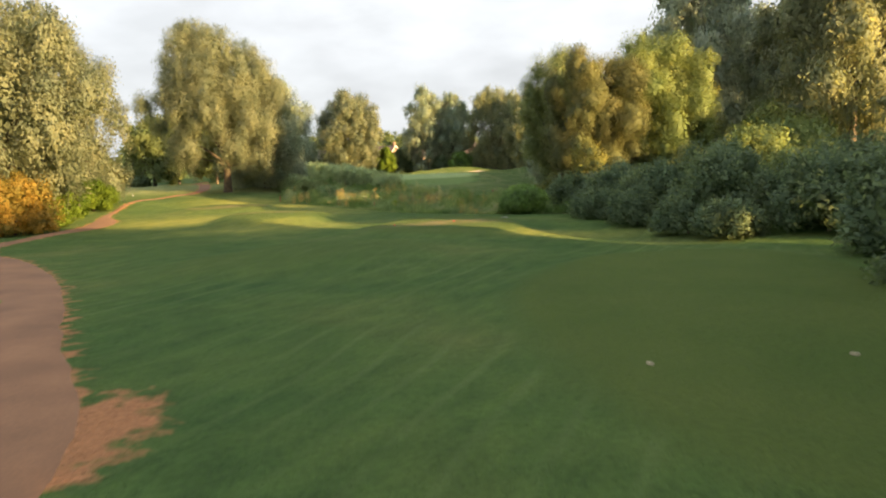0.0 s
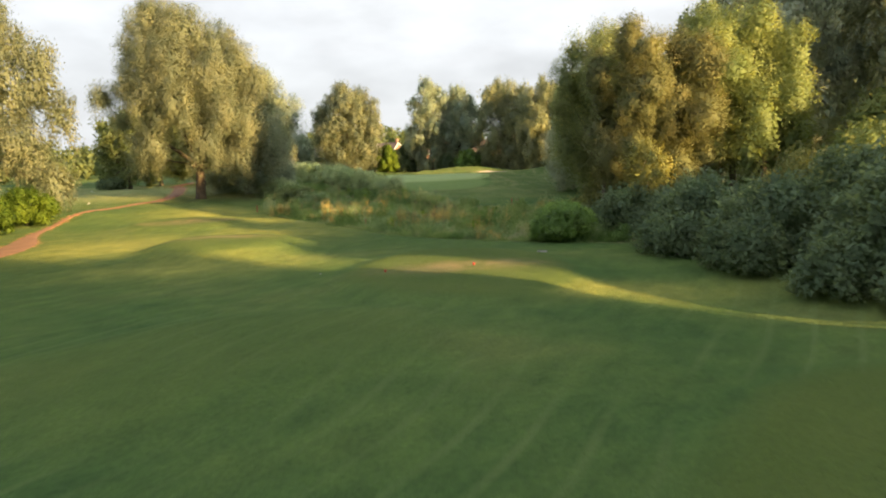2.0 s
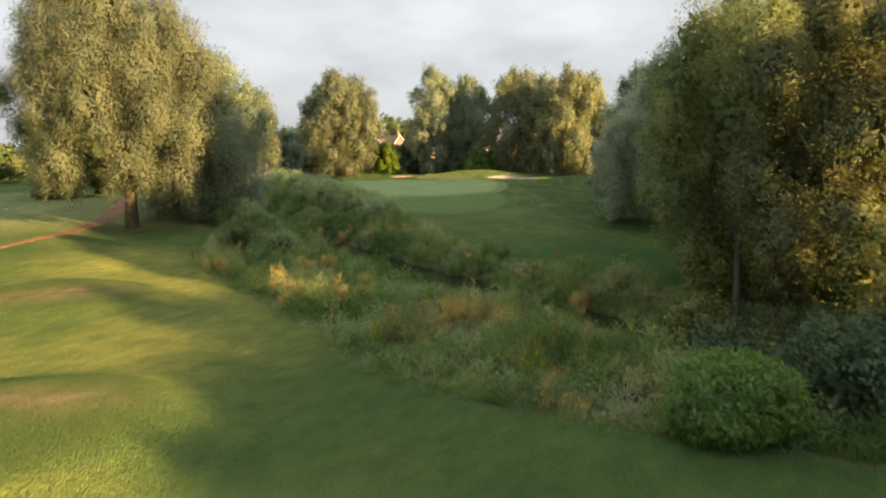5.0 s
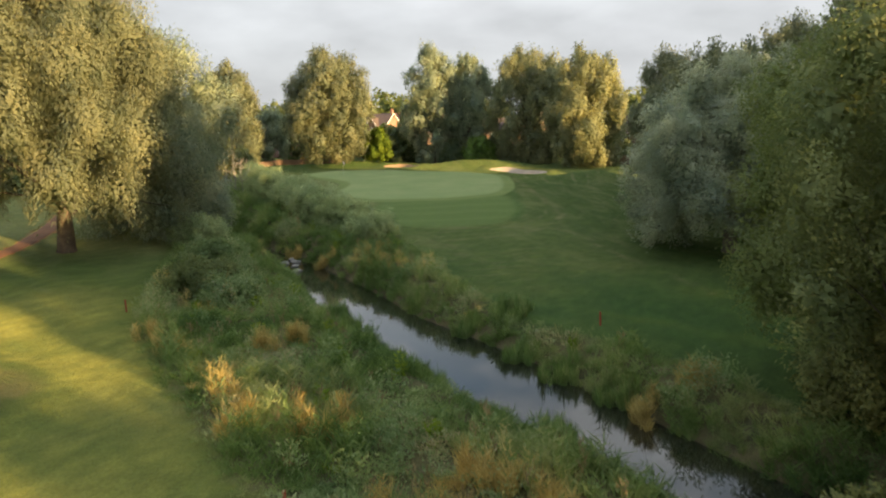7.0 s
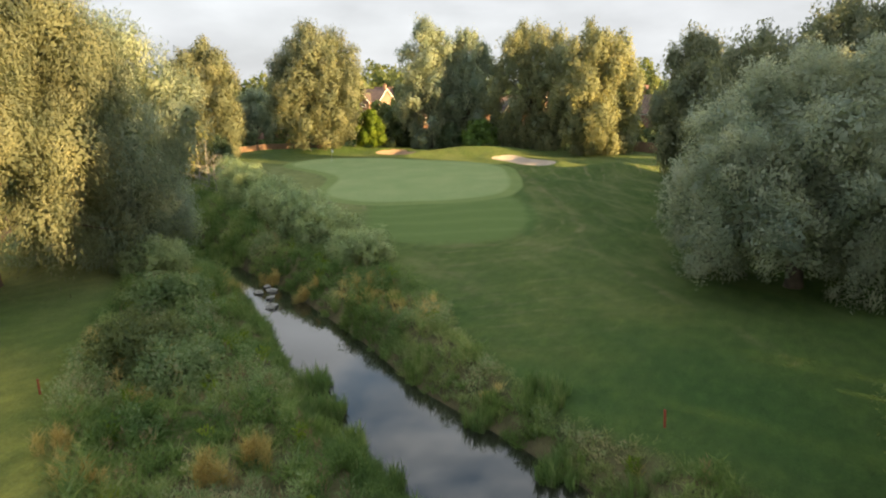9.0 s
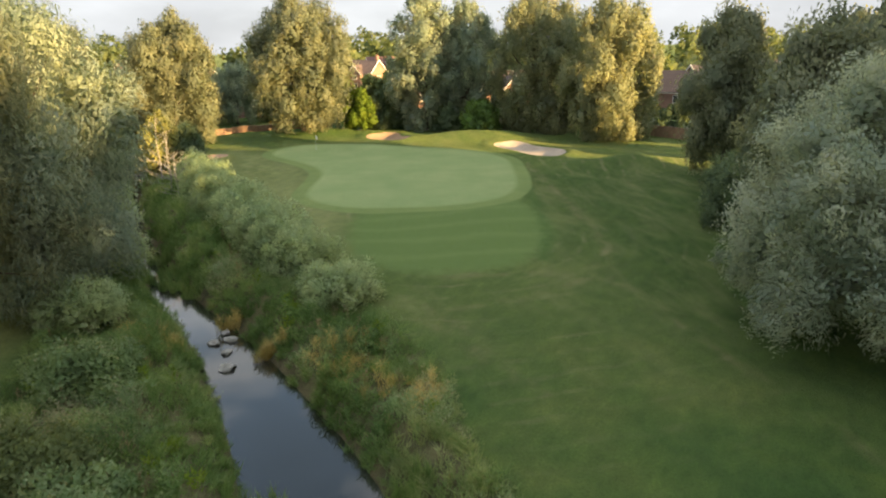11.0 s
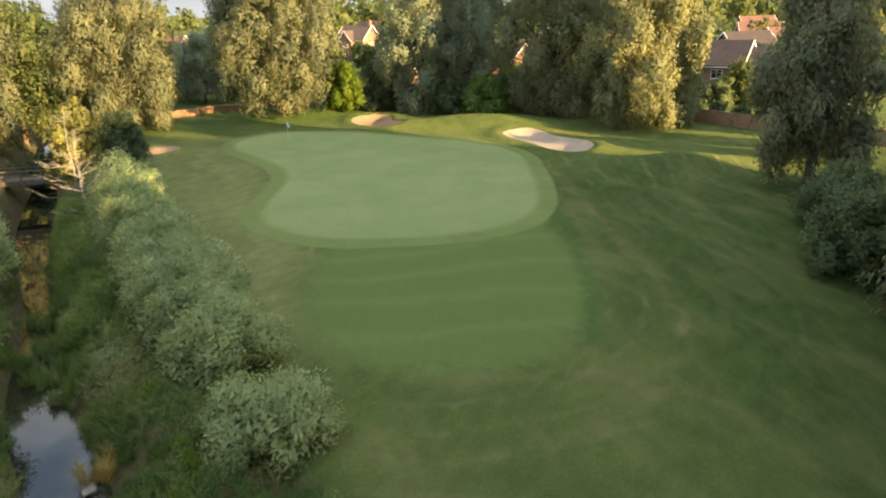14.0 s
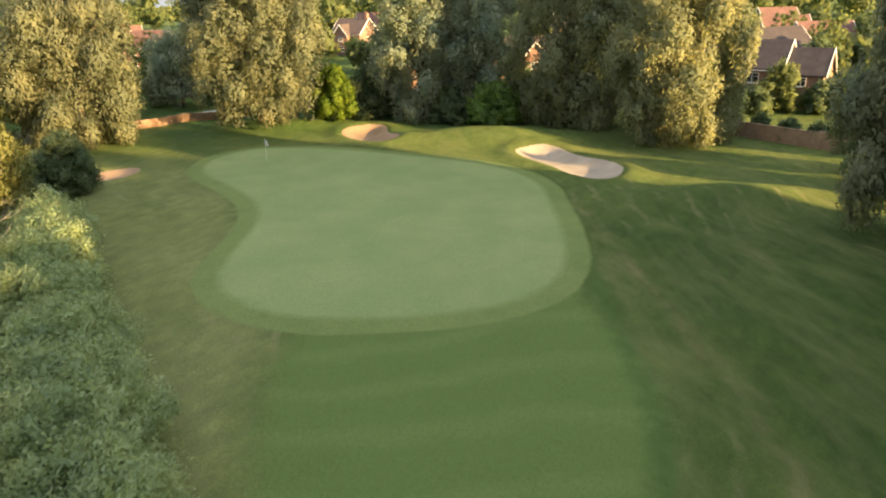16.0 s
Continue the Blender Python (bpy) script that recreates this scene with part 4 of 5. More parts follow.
tree("birch_tree", 21.0, 73.5, lobed(15, 5.6, 11, 25, low=0.06), OLIVE, "birch with thin green and yellow leaves at the water's edge", group="birches above the stream",
     clumps=360, per=230, size=1.35, leaf=(0.16, 0.065), droop=0.5, trunk=0.2, seed=26, bark=BIRCH_BARK)
for sx, sy, sh, sr, sd in ((33.5, 54, 6.4, 3.6, 27), (35, 59, 8.0, 4.0, 28), (28.6, 51.6, 6.2, 3.2, 29), (28.2, 45.6, 5.8, 3.2, 21)):
    tree("thorn_tree", sx, sy, lobed(sh, sr, 9, sd, low=0.0), OLIVE, "small yellowing tree among the brambles", group="small trees among the brambles",
         clumps=150, per=120, size=1.5, leaf=(0.26, 0.14), droop=0.2, trunk=0.2, seed=sd)
tree("maple_tree", 25.2, 61.8, lobed(14.8, 5.0, 15, 16, low=0.12, wide=0.58), OLIVE, "green leafy tree beside the birch", clumps=330, per=300, size=1.4, leaf=(0.15, 0.08), droop=0.2, trunk=0.28, seed=24)
for sx, sy, sh, sr, sd in ((35, 74, 26, 6.5, 31), (44, 66, 27, 6.5, 32), (60, 66, 25, 6.5, 33), (46, 83, 22, 4.8, 34), (56, 76, 21, 7, 35), (50, 71, 29, 5, 30), (52, 86, 24, 4.5, 29)):
    tree("tall_willow", sx, sy, lobed(sh, sr, 10, sd, low=0.08), PALE_WILLOW if sd not in (31, 34) else SILVER, "tall willow in the belt of trees", group="belt of tall willows",
         clumps=210, per=115, size=2.1, leaf=(0.52, 0.18), droop=1.0, trunk=0.45, seed=sd)
for sx, sy, sh, sr, sd in ((34, 113, 17, 6.2, 36), (39.2, 137, 17.5, 4.5, 37), (48, 124, 20, 7, 38), (54, 104, 24, 7, 39)):
    tree("tall_willow", sx, sy, lobed(sh, sr, 12, sd, low=-0.02), WILLOW, "shaded grey green willow at the edge of the rough", group="belt of tall willows",
         clumps=220, per=125, size=1.9, leaf=(0.42, 0.16), droop=0.9, trunk=0.42, seed=sd, fill=0.3)
tree("tall_willow", 40.4, 57.6, lobed(31, 6.0, 12, 201, low=0.05), PALE_WILLOW, "very tall willow with pale sunlit foliage", group="belt of tall willows",
     clumps=260, per=140, size=2.2, leaf=(0.5, 0.16), droop=0.9, trunk=0.5, seed=201)
# mostly out of view, placed so the belt's shade reaches the green
for sx, sy, sh, sr, sd in ((66, 86, 25, 7, 204), (58, 90, 28, 6.5, 205), (66, 97, 26, 7, 206), (63, 151, 17, 4, 210), (62, 113, 25, 7, 207), (58, 117, 24, 6, 208),
                           (47, 112, 20, 5.5, 211), (43, 103, 24, 5, 212), (46, 95, 28, 5, 213)):
    tree("tall_willow", sx, sy, lobed(sh, sr, 9, sd, low=0.03), WILLOW, "tall willow in the belt along the course's edge", group="belt of tall willows",
         clumps=140, per=72, size=2.7, leaf=(1.0, 0.38), droop=0.9, trunk=0.45, seed=sd, fill=0.3)
# unseen trees off to the south-east, whose shade lies over the back tee
# the first two are added to block sky light at the tee's right
for sx, sy, sh, sr, sd in ((17.5, 4, 15, 5.5, 49), (13.5, -3, 16, 6, 50), (31, 1, 19, 6.5, 41), (35, 2, 19, 5, 42), (24, -9, 18, 6.5, 43), (14, -17, 18, 6, 44), (47, 15.5, 13.5, 4.2, 45), (38.5, 18.5, 11.5, 4.5, 40), (54, 35.5, 14.5, 5.0, 39), (26.6, 17.05, 12.0, 3.0, 59), (45.7, 17.4, 15.2, 4.8, 51), (43.7, 25.4, 15.8, 4.8, 52), (44, -12, 22, 7, 46), (44, -7, 22, 5.5, 47), (54, -18, 24, 6, 48)):
    tree("tall_willow", sx, sy, lobed(sh, sr, 8, sd, low=0.03), WILLOW, "tall willow out of view, added for its shade", group="belt of tall willows",
         clumps=120, per=50, size=2.8, leaf=(1.1, 0.4), droop=0.9, trunk=0.42, seed=sd)


# ---- bushes ----
def bush(name, x, y, r, h, mat, label, seed, group="", per=110, clumps=70, leaf=(0.2, 0.1), size=0.8, droop=0.1, category="bush"):
    return tree(name, x, y, lobed(h, r, 13, seed, low=-0.15, wide=0.35), mat, label, category, group, clumps, per, size, leaf, droop, 0.09, (0, 0, h * 0.2), seed, 0.1)


tree("round_bush", 11.3, 54.4, [(0, 0, 1.05, 1.75, 1.75, 1.15), (0.6, 0.2, 0.9, 1.35, 1.35, 1.0), (-0.6, -0.2, 0.85, 1.3, 1.4, 0.95)], HEDGE, "rounded light green laurel bush above the stream", "bush",
     clumps=330, per=70, size=0.42, leaf=(0.17, 0.075), droop=0.0, trunk=0.08, fork=(0, 0, 0.4), seed=51)
for bx, by, br, bh, sd in ((16.6, 48, 2.6, 3.4, 52), (17.6, 43, 2.8, 3.6, 53), (18.8, 37.4, 3.0, 4.4, 54), (21.6, 32.2, 3.0, 3.4, 55), (24, 36, 3.4, 3.6, 56), (21.5, 43, 3.0, 4.6, 57),
                           (31, 31, 4.4, 4.6, 58), (19.6, 24.3, 2.4, 4.6, 59), (17.4, 16.2, 4.6, 9.0, 48), (29, 39, 4.2, 4.6, 60)):
    bush("bramble_bush", bx, by, br, bh, DARK, "dark green bramble and thorn bush at the edge of the turf", sd, "dark bushes beside the tees", clumps=140, per=56, leaf=(0.23, 0.14), size=1.0)
for bx, by, br, bh, sd in ((14.8, 46.6, 1.8, 1.8, 171), (15.6, 41.6, 1.9, 2.1, 172), (16.4, 36.4, 1.7, 1.9, 173), (17.2, 33.2, 1.6, 1.6, 174), (15.6, 55.4, 2.4, 2.7, 175), (18.4, 53.4, 2.6, 3.5, 176),
                           (19.8, 58.6, 2.6, 3.0, 177), (14.8, 60.6, 2.0, 2.1, 178), (22.5, 51, 2.8, 4.0, 179)):
    bush("bramble_bush", bx, by, br, bh, DARK, "low dark bramble with arching sprays under the birches", sd, "low brambles beside the tees", clumps=110, per=70, leaf=(0.19, 0.10), size=0.9, droop=0.2)
bush("hazel_bush", 19.4, 70.4, 2.4, 4.2, GOLDEN, "yellow brown hazel bush at the water's edge", 181, clumps=120, per=80, leaf=(0.19, 0.11), size=0.9)
bush("hazel_bush", 22.8, 71.6, 3.2, 5.4, OLIVE, "olive green hazel bush under the birches", 182, clumps=160, per=80, leaf=(0.19, 0.11), size=0.9)
bush("hazel_bush", 22.5, 49.5, 2.5, 5.6, GOLDEN, "golden yellow hazel bush above the brambles", 183, clumps=120, per=80, leaf=(0.19, 0.11), size=0.9)
tree("hazel_sapling", 17.1, 56.5, lobed(6.8, 1.9, 8, 184, low=0.2), GOLDEN, "slender golden leaved sapling under the birches", clumps=80, per=70, size=0.8, leaf=(0.17, 0.08), droop=0.3, trunk=0.09, seed=184, bark=BIRCH_BARK)
bush("hazel_bush", 14.4, 63.2, 1.7, 3.6, GOLDEN, "yellowing hazel bush beneath the birch", 180, clumps=90, per=70, leaf=(0.19, 0.11), size=0.8)
bush("low_bush", -47, 146, 2.4, 1.7, DARK, "low dark rounded bush beside the far fairway", 186, clumps=90, per=60, leaf=(0.3, 0.16), size=0.8)
bush("orange_bush", -27.8, 57.0, 3.4, 4.6, ORANGE, "orange and yellow autumn bush beside the path", 61, clumps=150, size=0.8)
for bx, by, sd in ((-28.6, 62, 62), (-30.2, 69, 63), (-31.8, 75, 64), (-31.6, 82.5, 65)):
    bush("hedge_bush", bx, by, 2.6, 3.2, BRIGHT, "bright green hedge bush beside the path", sd, "hedge along the path", clumps=110, size=0.8)
bush("conifer_bush", 2.7, 188.5, 2.6, 7.0, BRIGHT, "bright green sunlit conifer behind the bunker", 66, clumps=220, per=60, leaf=(0.35, 0.2), size=0.8)
for bx, by, br, bh, sd in ((6.6, 191.5, 3.0, 6.6, 67), (21.8, 183, 3.3, 5.4, 68), (10.5, 195, 2.6, 5.0, 69), (26, 188, 2.6, 4.6, 70), (17, 186, 2.4, 4.6, 71)):
    bush("laurel_bush", bx, by, br, bh, HEDGE if sd == 68 else DARK, "dark green laurel bush behind the green", sd, "laurels behind the green", clumps=170, per=55, leaf=(0.35, 0.2), size=0.9)
for bx, by, br, bh, sd in ((-3.8, 121.4, 3.0, 3.0, 72), (-0.8, 115.6, 2.7, 2.5, 73), (-6.6, 127.2, 3.0, 3.1, 74), (-10.8, 137, 3.0, 3.4, 75), (-13.8, 144.5, 2.6, 3.4, 76), (1.6, 110, 2.4, 1.9, 77),
                           (-2.6, 118.4, 2.4, 2.6, 78), (-5.4, 124.4, 2.6, 2.7, 79), (-8.8, 132.2, 2.8, 3.2, 90), (-12.4, 140.6, 2.6, 3.2, 89), (-12.5, 108, 2.4, 2.4, 80), (-14, 117, 2.8, 3.2, 81),
                           (-17, 127, 2.8, 3.2, 82)):
    bush("sallow_bush", bx, by, br, bh, SALLOW, "grey green sallow bush on the stream bank", sd, "sallows on the stream bank", clumps=120, per=84, leaf=(0.24, 0.085), size=0.95, droop=0.0)
for bx, by, br, bh, mat, sd in ((-9.3, 100.5, 2.4, 2.0, HERB, 98), (-8.4, 92.4, 2.6, 2.0, MIDGREEN, 99), (-6.2, 90.4, 2.0, 1.4, HERB, 100)):
    bush("bank_shrub", bx, by, br, bh, mat, "leafy shrub rising from the bank herbs", sd, "shrubs among the bank herbs", clumps=110, per=90, leaf=(0.2, 0.09), size=0.8, droop=0.0)
bush("thorn_bush", 33.0, 121.0, 3.6, 5.0, DARK, "dark thorn bush at the edge of the rough", 101, clumps=200, per=90, leaf=(0.25, 0.13), size=1.1)
# two bushes out of view, added to cut the low sun across the rough
for bx, by, bh, sd in ((45.5, 146, 6.2, 105), (48, 151.5, 6.0, 106)):
    bush("thorn_bush", bx, by, 3.0, bh, DARK, "dark thorn bush out of view, added to shade the rough", sd, "thorns by the garden wall", clumps=110, per=70, leaf=(0.28, 0.14), size=1.1)
bush("thorn_bush", 35.8, 127.5, 3.0, 4.4, DARK, "dark thorn bush at the edge of the rough", 102, clumps=160, per=90, leaf=(0.25, 0.13), size=1.1)
bush("bank_shrub", -27.6, 164.5, 3.0, 3.6, DARK, "dark shrub beside the footbridge", 103, clumps=140, per=80, leaf=(0.25, 0.13), size=1.0)
bush("bank_shrub", -23.0, 161.5, 2.2, 3.0, SALLOW, "grey green shrub beside the footbridge", 104, clumps=110, per=80, leaf=(0.22, 0.09), size=0.9)
bush("dark_conifer", -18.2, 158.5, 2.6, 5.4, DARK, "dark blue green conifer beside the small bunker", 83, clumps=150)


# ---- growth on the banks ----
def scatter(rng, n, x0, x1, y0, y1, low=-99.0, high=0.0, water=(0.1, 99.0)):
    """Places inside the bank's outline, by their distance from its edge and from the water."""
    x, y = rng.uniform(x0, x1, n), rng.uniform(y0, y1, n)
    d = polygon_distance(x, y, BANK)
    s, w = line_distance(x, y, STREAM)
    keep = (d < high) & (d > low) & (s - w > water[0]) & (s - w < water[1])
    return x[keep], y[keep]


def tufts(name, x, y, mat, label, rng, per, height, spread, leaf, arch, category, tone=(0.1, 0.9), lean=0.25, sink=0.05):
    """Many plants in one mesh: each a fan of leaves or blades that rise and arch outwards."""
    n = len(x)
    z = np.maximum(land(x, y), WATER_Z - 0.1) - sink
    swell = np.array([noise.noise((px * 0.33, py * 0.33, 5.0)) + 0.55 * noise.noise((px * 0.9, py * 0.9, 8.0)) for px, py in zip(x, y)]) if n > 200 else np.zeros(n)
    h = height * rng.uniform(0.45, 1.3, n) * np.clip(1 + 1.8 * swell, 0.3, 2.1)
    hue = np.array([noise.noise((px * 0.22, py * 0.22, 15.0)) for px, py in zip(x, y)]) if n > 200 else np.zeros(n)
    tc = np.clip(rng.uniform(tone[0], tone[1], n) * 0.7 + 0.15 + 0.95 * hue, 0, 1)
    rep = np.repeat(np.arange(n), per)
    k = n * per
    a = rng.uniform(0, 2 * math.pi, k)
    r = spread * np.sqrt(rng.random(k))
    f = rng.random(k) ** 0.75
    out = np.stack([np.cos(a), np.sin(a), np.zeros(k)], 1)
    c = np.stack([x[rep], y[rep], z[rep]], 1) + out * (r * (0.5 + arch * f))[:, None]
    c[:, 2] += f * h[rep] * (1 - 0.25 * (r / spread) ** 2)
    ax = out * (lean + arch * f)[:, None] + np.array([0, 0, 1.0]) * (1 - 0.75 * arch * f)[:, None] + rng.normal(size=(k, 3)) * lean
    fc = unit(out + rng.normal(size=(k, 3)) * 0.5 + np.array([0, 0, 0.5]))
    v, l, t = leaves(c, ax, fc, leaf[0] * rng.uniform(0.6, 1.4, k), leaf[1] * rng.uniform(0.7, 1.3, k), np.clip(tc[rep] + rng.normal(size=k) * 0.14, 0, 1))
    me = mesh_from(name, v, 3, l, mat, {"tone": t})
    return tagged(new(name, me), label, category, kind="stuff")


RNG = np.random.default_rng(77)
gx, gy = scatter(RNG, 38000, -24, 34, 46, 160, water=(0.9, 99))
patch = np.array([noise.noise((px * 0.16, py * 0.16, 3.0)) for px, py in zip(gx, gy)])
tufts("bank_herbs", gx[patch > 0.1], gy[patch > 0.1], HERB, "grey green nettles and willowherb on the stream banks", RNG, 50, 0.82, 0.5, (0.16, 0.055), 0.4, "herbs", lean=0.4)
tufts("bank_grasses", gx[patch <= 0.1], gy[patch <= 0.1], SEDGE, "tall green grasses on the stream banks", RNG, 38, 0.8, 0.45, (0.5, 0.045), 0.5, "grass")
wx, wy = scatter(RNG, 26000, -22, 30, 48, 150, high=2.0, water=(0.3, 1.5))
tufts("water_sedges", wx, wy, SEDGE, "green sedges arching over the water's edge", RNG, 46, 0.5, 0.36, (0.5, 0.045), 0.5, "sedge", tone=(0.0, 0.8))
sx, sy = scatter(RNG, 2600, -12, 14, 55, 108, low=-7.0, high=-0.2, water=(1.2, 99))
sp = np.array([noise.noise((px * 0.2, py * 0.2, 9.0)) for px, py in zip(sx, sy)])
tufts("dry_grasses", sx[sp > 0.2], sy[sp > 0.2], STRAW, "tufts of dry straw coloured grass on the bank", RNG, 60, 1.0, 0.4, (0.4, 0.03), 0.35, "grass")
kx, ky = scatter(RNG, 1100, -20, 28, 50, 150, low=-9, high=-0.6, water=(2.4, 99))
tufts("bank_nettles", kx, ky, HERB, "tall nettle and willowherb stands on the bank", RNG, 110, 1.2, 0.7, (0.17, 0.065), 0.35, "herbs", tone=(0.0, 0.6), lean=0.4)
yx, yy = scatter(RNG, 100, -14, 16, 58, 120, low=-9, high=-0.6, water=(1.0, 99))
tufts("bank_docks", yx, yy, BRIGHT, "fresh yellow green leafy plants among the herbs", RNG, 60, 1.1, 0.45, (0.22, 0.1), 0.4, "herbs", tone=(0.4, 1.0), lean=0.4)
for tx, ty, ts in ((-3.6, 75.3, 1.0), (-2.6, 72.6, 0.7), (-8.8, 84.0, 0.6), (-7.3, 81.2, 0.6), (-2.9, 81.2, 0.7), (-1.3, 82.4, 0.6), (5.2, 68.3, 0.6), (6.2, 67.8, 0.5), (6.9, 66.4, 0.4), (0.5, 72.2, 0.6), (12.6, 74.4, 0.8), (14.4, 74.5, 0.7), (-5.0, 111.0, 0.6), (-2.0, 106.3, 0.5), (-6.9, 106.0, 0.5)):
    tufts("straw_tuft", np.full(9, tx) + RNG.normal(size=9) * 0.38, np.full(9, ty) + RNG.normal(size=9) * 0.3, STRAW, "golden tuft of dried bank grass", RNG, 80, 0.65 + 0.85 * ts, 0.42, (0.5, 0.045), 0.3, "grass tuft")
for rx, ry, rr, rn in ((-0.5, 92.0, 1.1, 50), (0.1, 88.8, 1.2, 66), (1.3, 85.6, 1.0, 46), (2.7, 82.4, 0.9, 40), (4.4, 79.2, 0.9, 36), (7.2, 86.8, 0.8, 30), (9.4, 82.2, 1.0, 40), (10.6, 79.4, 1.0, 36), (4.8, 92.0, 0.8, 26),
                       (12.2, 76.4, 1.0, 34), (8.9, 73.6, 0.8, 26), (-8.6, 117.6, 0.9, 36), (-7.2, 120.6, 1.0, 34), (-10.4, 119.4, 1.0, 40), (-11.2, 122.4, 1.1, 44), (-13.2, 126.4, 1.0, 36), (-12.4, 121.0, 1.0, 36), (9.8, 86.0, 1.1, 40)):
    qa, qr = RNG.uniform(0, 2 * math.pi, rn), rr * np.sqrt(RNG.random(rn))
    tufts("reed_bed", rx + qr * np.cos(qa), ry + qr * np.sin(qa), SEDGE, "upright green reeds standing at the water's edge", RNG, 28, 0.95, 0.3, (0.7, 0.055), 0.18, "reeds", tone=(0.0, 0.9), lean=0.12, sink=0.15)
bx, by = scatter(RNG, 500, -14, 16, 62, 125, low=-9, high=-0.5, water=(1.8, 99))
tufts("willowherb_seed_heads", bx, by, SEEDHEAD, "brownish seed heads of willowherb above the bank plants", RNG, 34, 1.25, 0.32, (0.26, 0.05), 0.25, "herbs", tone=(0.1, 0.9), lean=0.2)
ex, ey = scatter(RNG, 60000, -20, 28, 50, 150, low=-0.6, high=0.5, water=(1.5, 99))
tufts("rough_fringe", ex, ey, SEDGE, "long grass where the turf meets the bank", RNG, 14, 0.3, 0.3, (0.22, 0.025), 0.5, "grass", tone=(0.3, 1.0))


# ---- woods beyond the houses ----
def far_woods():
    rng = np.random.default_rng(5)
    vs, ts, ns = [], [], []
    rows = [(rng.uniform(-230, 330), rng.uniform(330, 470), rng.uniform(13, 20)) for _ in range(110)]
    rows += [(rng.uniform(-150, -60), rng.uniform(190, 330), rng.uniform(6, 10)) for _ in range(36)]
    rows += [(rng.uniform(-40, 110), rng.uniform(232, 320), rng.uniform(5, 9)) for _ in range(46)]
    rows += [(rng.uniform(88, 190), rng.uniform(185, 300), rng.uniform(5, 10)) for _ in range(50)]
    for x, y, h in rows:
        v, t, f, _ = crown(rng, [(x, y, h * 0.55, h * 0.42, h * 0.42, h * 0.45), (x + h * 0.25, y, h * 0.42, h * 0.3, h * 0.3, h * 0.35)], 13, 13, 2.6, (1.6, 1.0), 0.2, 0.2)
        v[:, 2] += ground_z(x, y) - 0.1
        vs.append(v)
        ts.append(t)
        ns.append(f)
    v = np.vstack(vs)
    tagged(new("far_woods", mesh_from("far_woods", v, 3, np.arange(len(v)), MIDGREEN, {"tone": np.concatenate(ts)}, normals=np.vstack(ns))), "distant belt of green and yellowing trees", "woods", kind="stuff")


far_woods()


# ---- houses ----
def gable_roof(w, d, eave, ridge, over=0.35, thick=0.16):
    """A pitched roof with its ridge along x, as a closed slab over a block w by d."""
    bm = bmesh.new()
    hw, hd = w / 2 + over, d / 2 + over
    drop = (ridge - eave) / (d / 2) * over
    ring = []
    for x in (-hw, hw):
        ring.append([bm.verts.new(p) for p in ((x, -hd, eave - drop), (x, 0, ridge), (x, hd, eave - drop), (x, hd, eave - drop + thick), (x, 0, ridge + thick * 1.2), (x, -hd, eave - drop + thick))])
    a, b = ring
    for i in range(6):
        j = (i + 1) % 6
        bm.faces.new((a[i], a[j], b[j], b[i]))
    for q in ring:
        bm.faces.new((q[0], q[1], q[4], q[5]))
        bm.faces.new((q[1], q[2], q[3], q[4]))
    bmesh.ops.recalc_face_normals(bm, faces=bm.faces)
    return bm


def gable_walls(w, d, eave, ridge):
    bm = bmesh.new()
    a, b = ([bm.verts.new(p) for p in ((x, -d / 2, -0.6), (x, d / 2, -0.6), (x, d / 2, eave), (x, 0, ridge - 0.05), (x, -d / 2, eave))] for x in (-w / 2, w / 2))
    bm.faces.new(a)
    bm.faces.new(b)
    for i in range(5):
        j = (i + 1) % 5
        bm.faces.new((a[i], a[j], b[j], b[i]))
    bmesh.ops.recalc_face_normals(bm, faces=bm.faces)
    return bm


def window(parent, m, w, h):
    """A white casement set in a wall that faces -y at m's origin."""
    f = part("window", boxes((-w / 2, -w / 2 + 0.09, -0.07, 0.06, 0, h), (w / 2 - 0.09, w / 2, -0.07, 0.06, 0, h), (-w / 2 + 0.09, w / 2 - 0.09, -0.07, 0.06, 0, 0.09),
                             (-w / 2 + 0.09, w / 2 - 0.09, -0.07, 0.06, h - 0.09, h), (-0.04, 0.04, -0.06, 0.06, 0.09, h - 0.09),
                             (-w / 2 + 0.09, -0.04, -0.05, 0.05, h * 0.62, h * 0.62 + 0.05), (0.04, w / 2 - 0.09, -0.05, 0.05, h * 0.62, h * 0.62 + 0.05)), WHITE, parent, "white window frame")
    f.matrix_local = m
    part("sill", boxes((-w / 2 - 0.08, w / 2 + 0.08, -0.14, 0.02, -0.09, -0.005), bevel=0.01), WHITE, f)
    for s in (-1, 1):
        part("pane", boxes((min(s * 0.045, s * (w / 2 - 0.095)), max(s * 0.045, s * (w / 2 - 0.095)), -0.02, 0.0, 0.095, h - 0.095)), GLASS, f, "dark window glass")


def barge(w, d, eave, ridge, x, over=0.35):
    """White boards along the two slopes of a gable at x."""
    bm = bmesh.new()
    hd = d / 2 + over
    drop = (ridge - eave) / (d / 2) * over
    for s in (-1, 1):
        q = [(s * hd, eave - drop - 0.12), (0, ridge - 0.12), (0, ridge + 0.24), (s * hd, eave - drop + 0.22)]
        lo = [bm.verts.new((x - 0.05, y, z)) for y, z in q]
        hi = [bm.verts.new((x + 0.05, y, z)) for y, z in q]
        bm.faces.new(lo)
        bm.faces.new(hi)
        for i in range(4):
            bm.faces.new((lo[i], lo[(i + 1) % 4], hi[(i + 1) % 4], hi[i]))
    bmesh.ops.recalc_face_normals(bm, faces=bm.faces)
    return bm


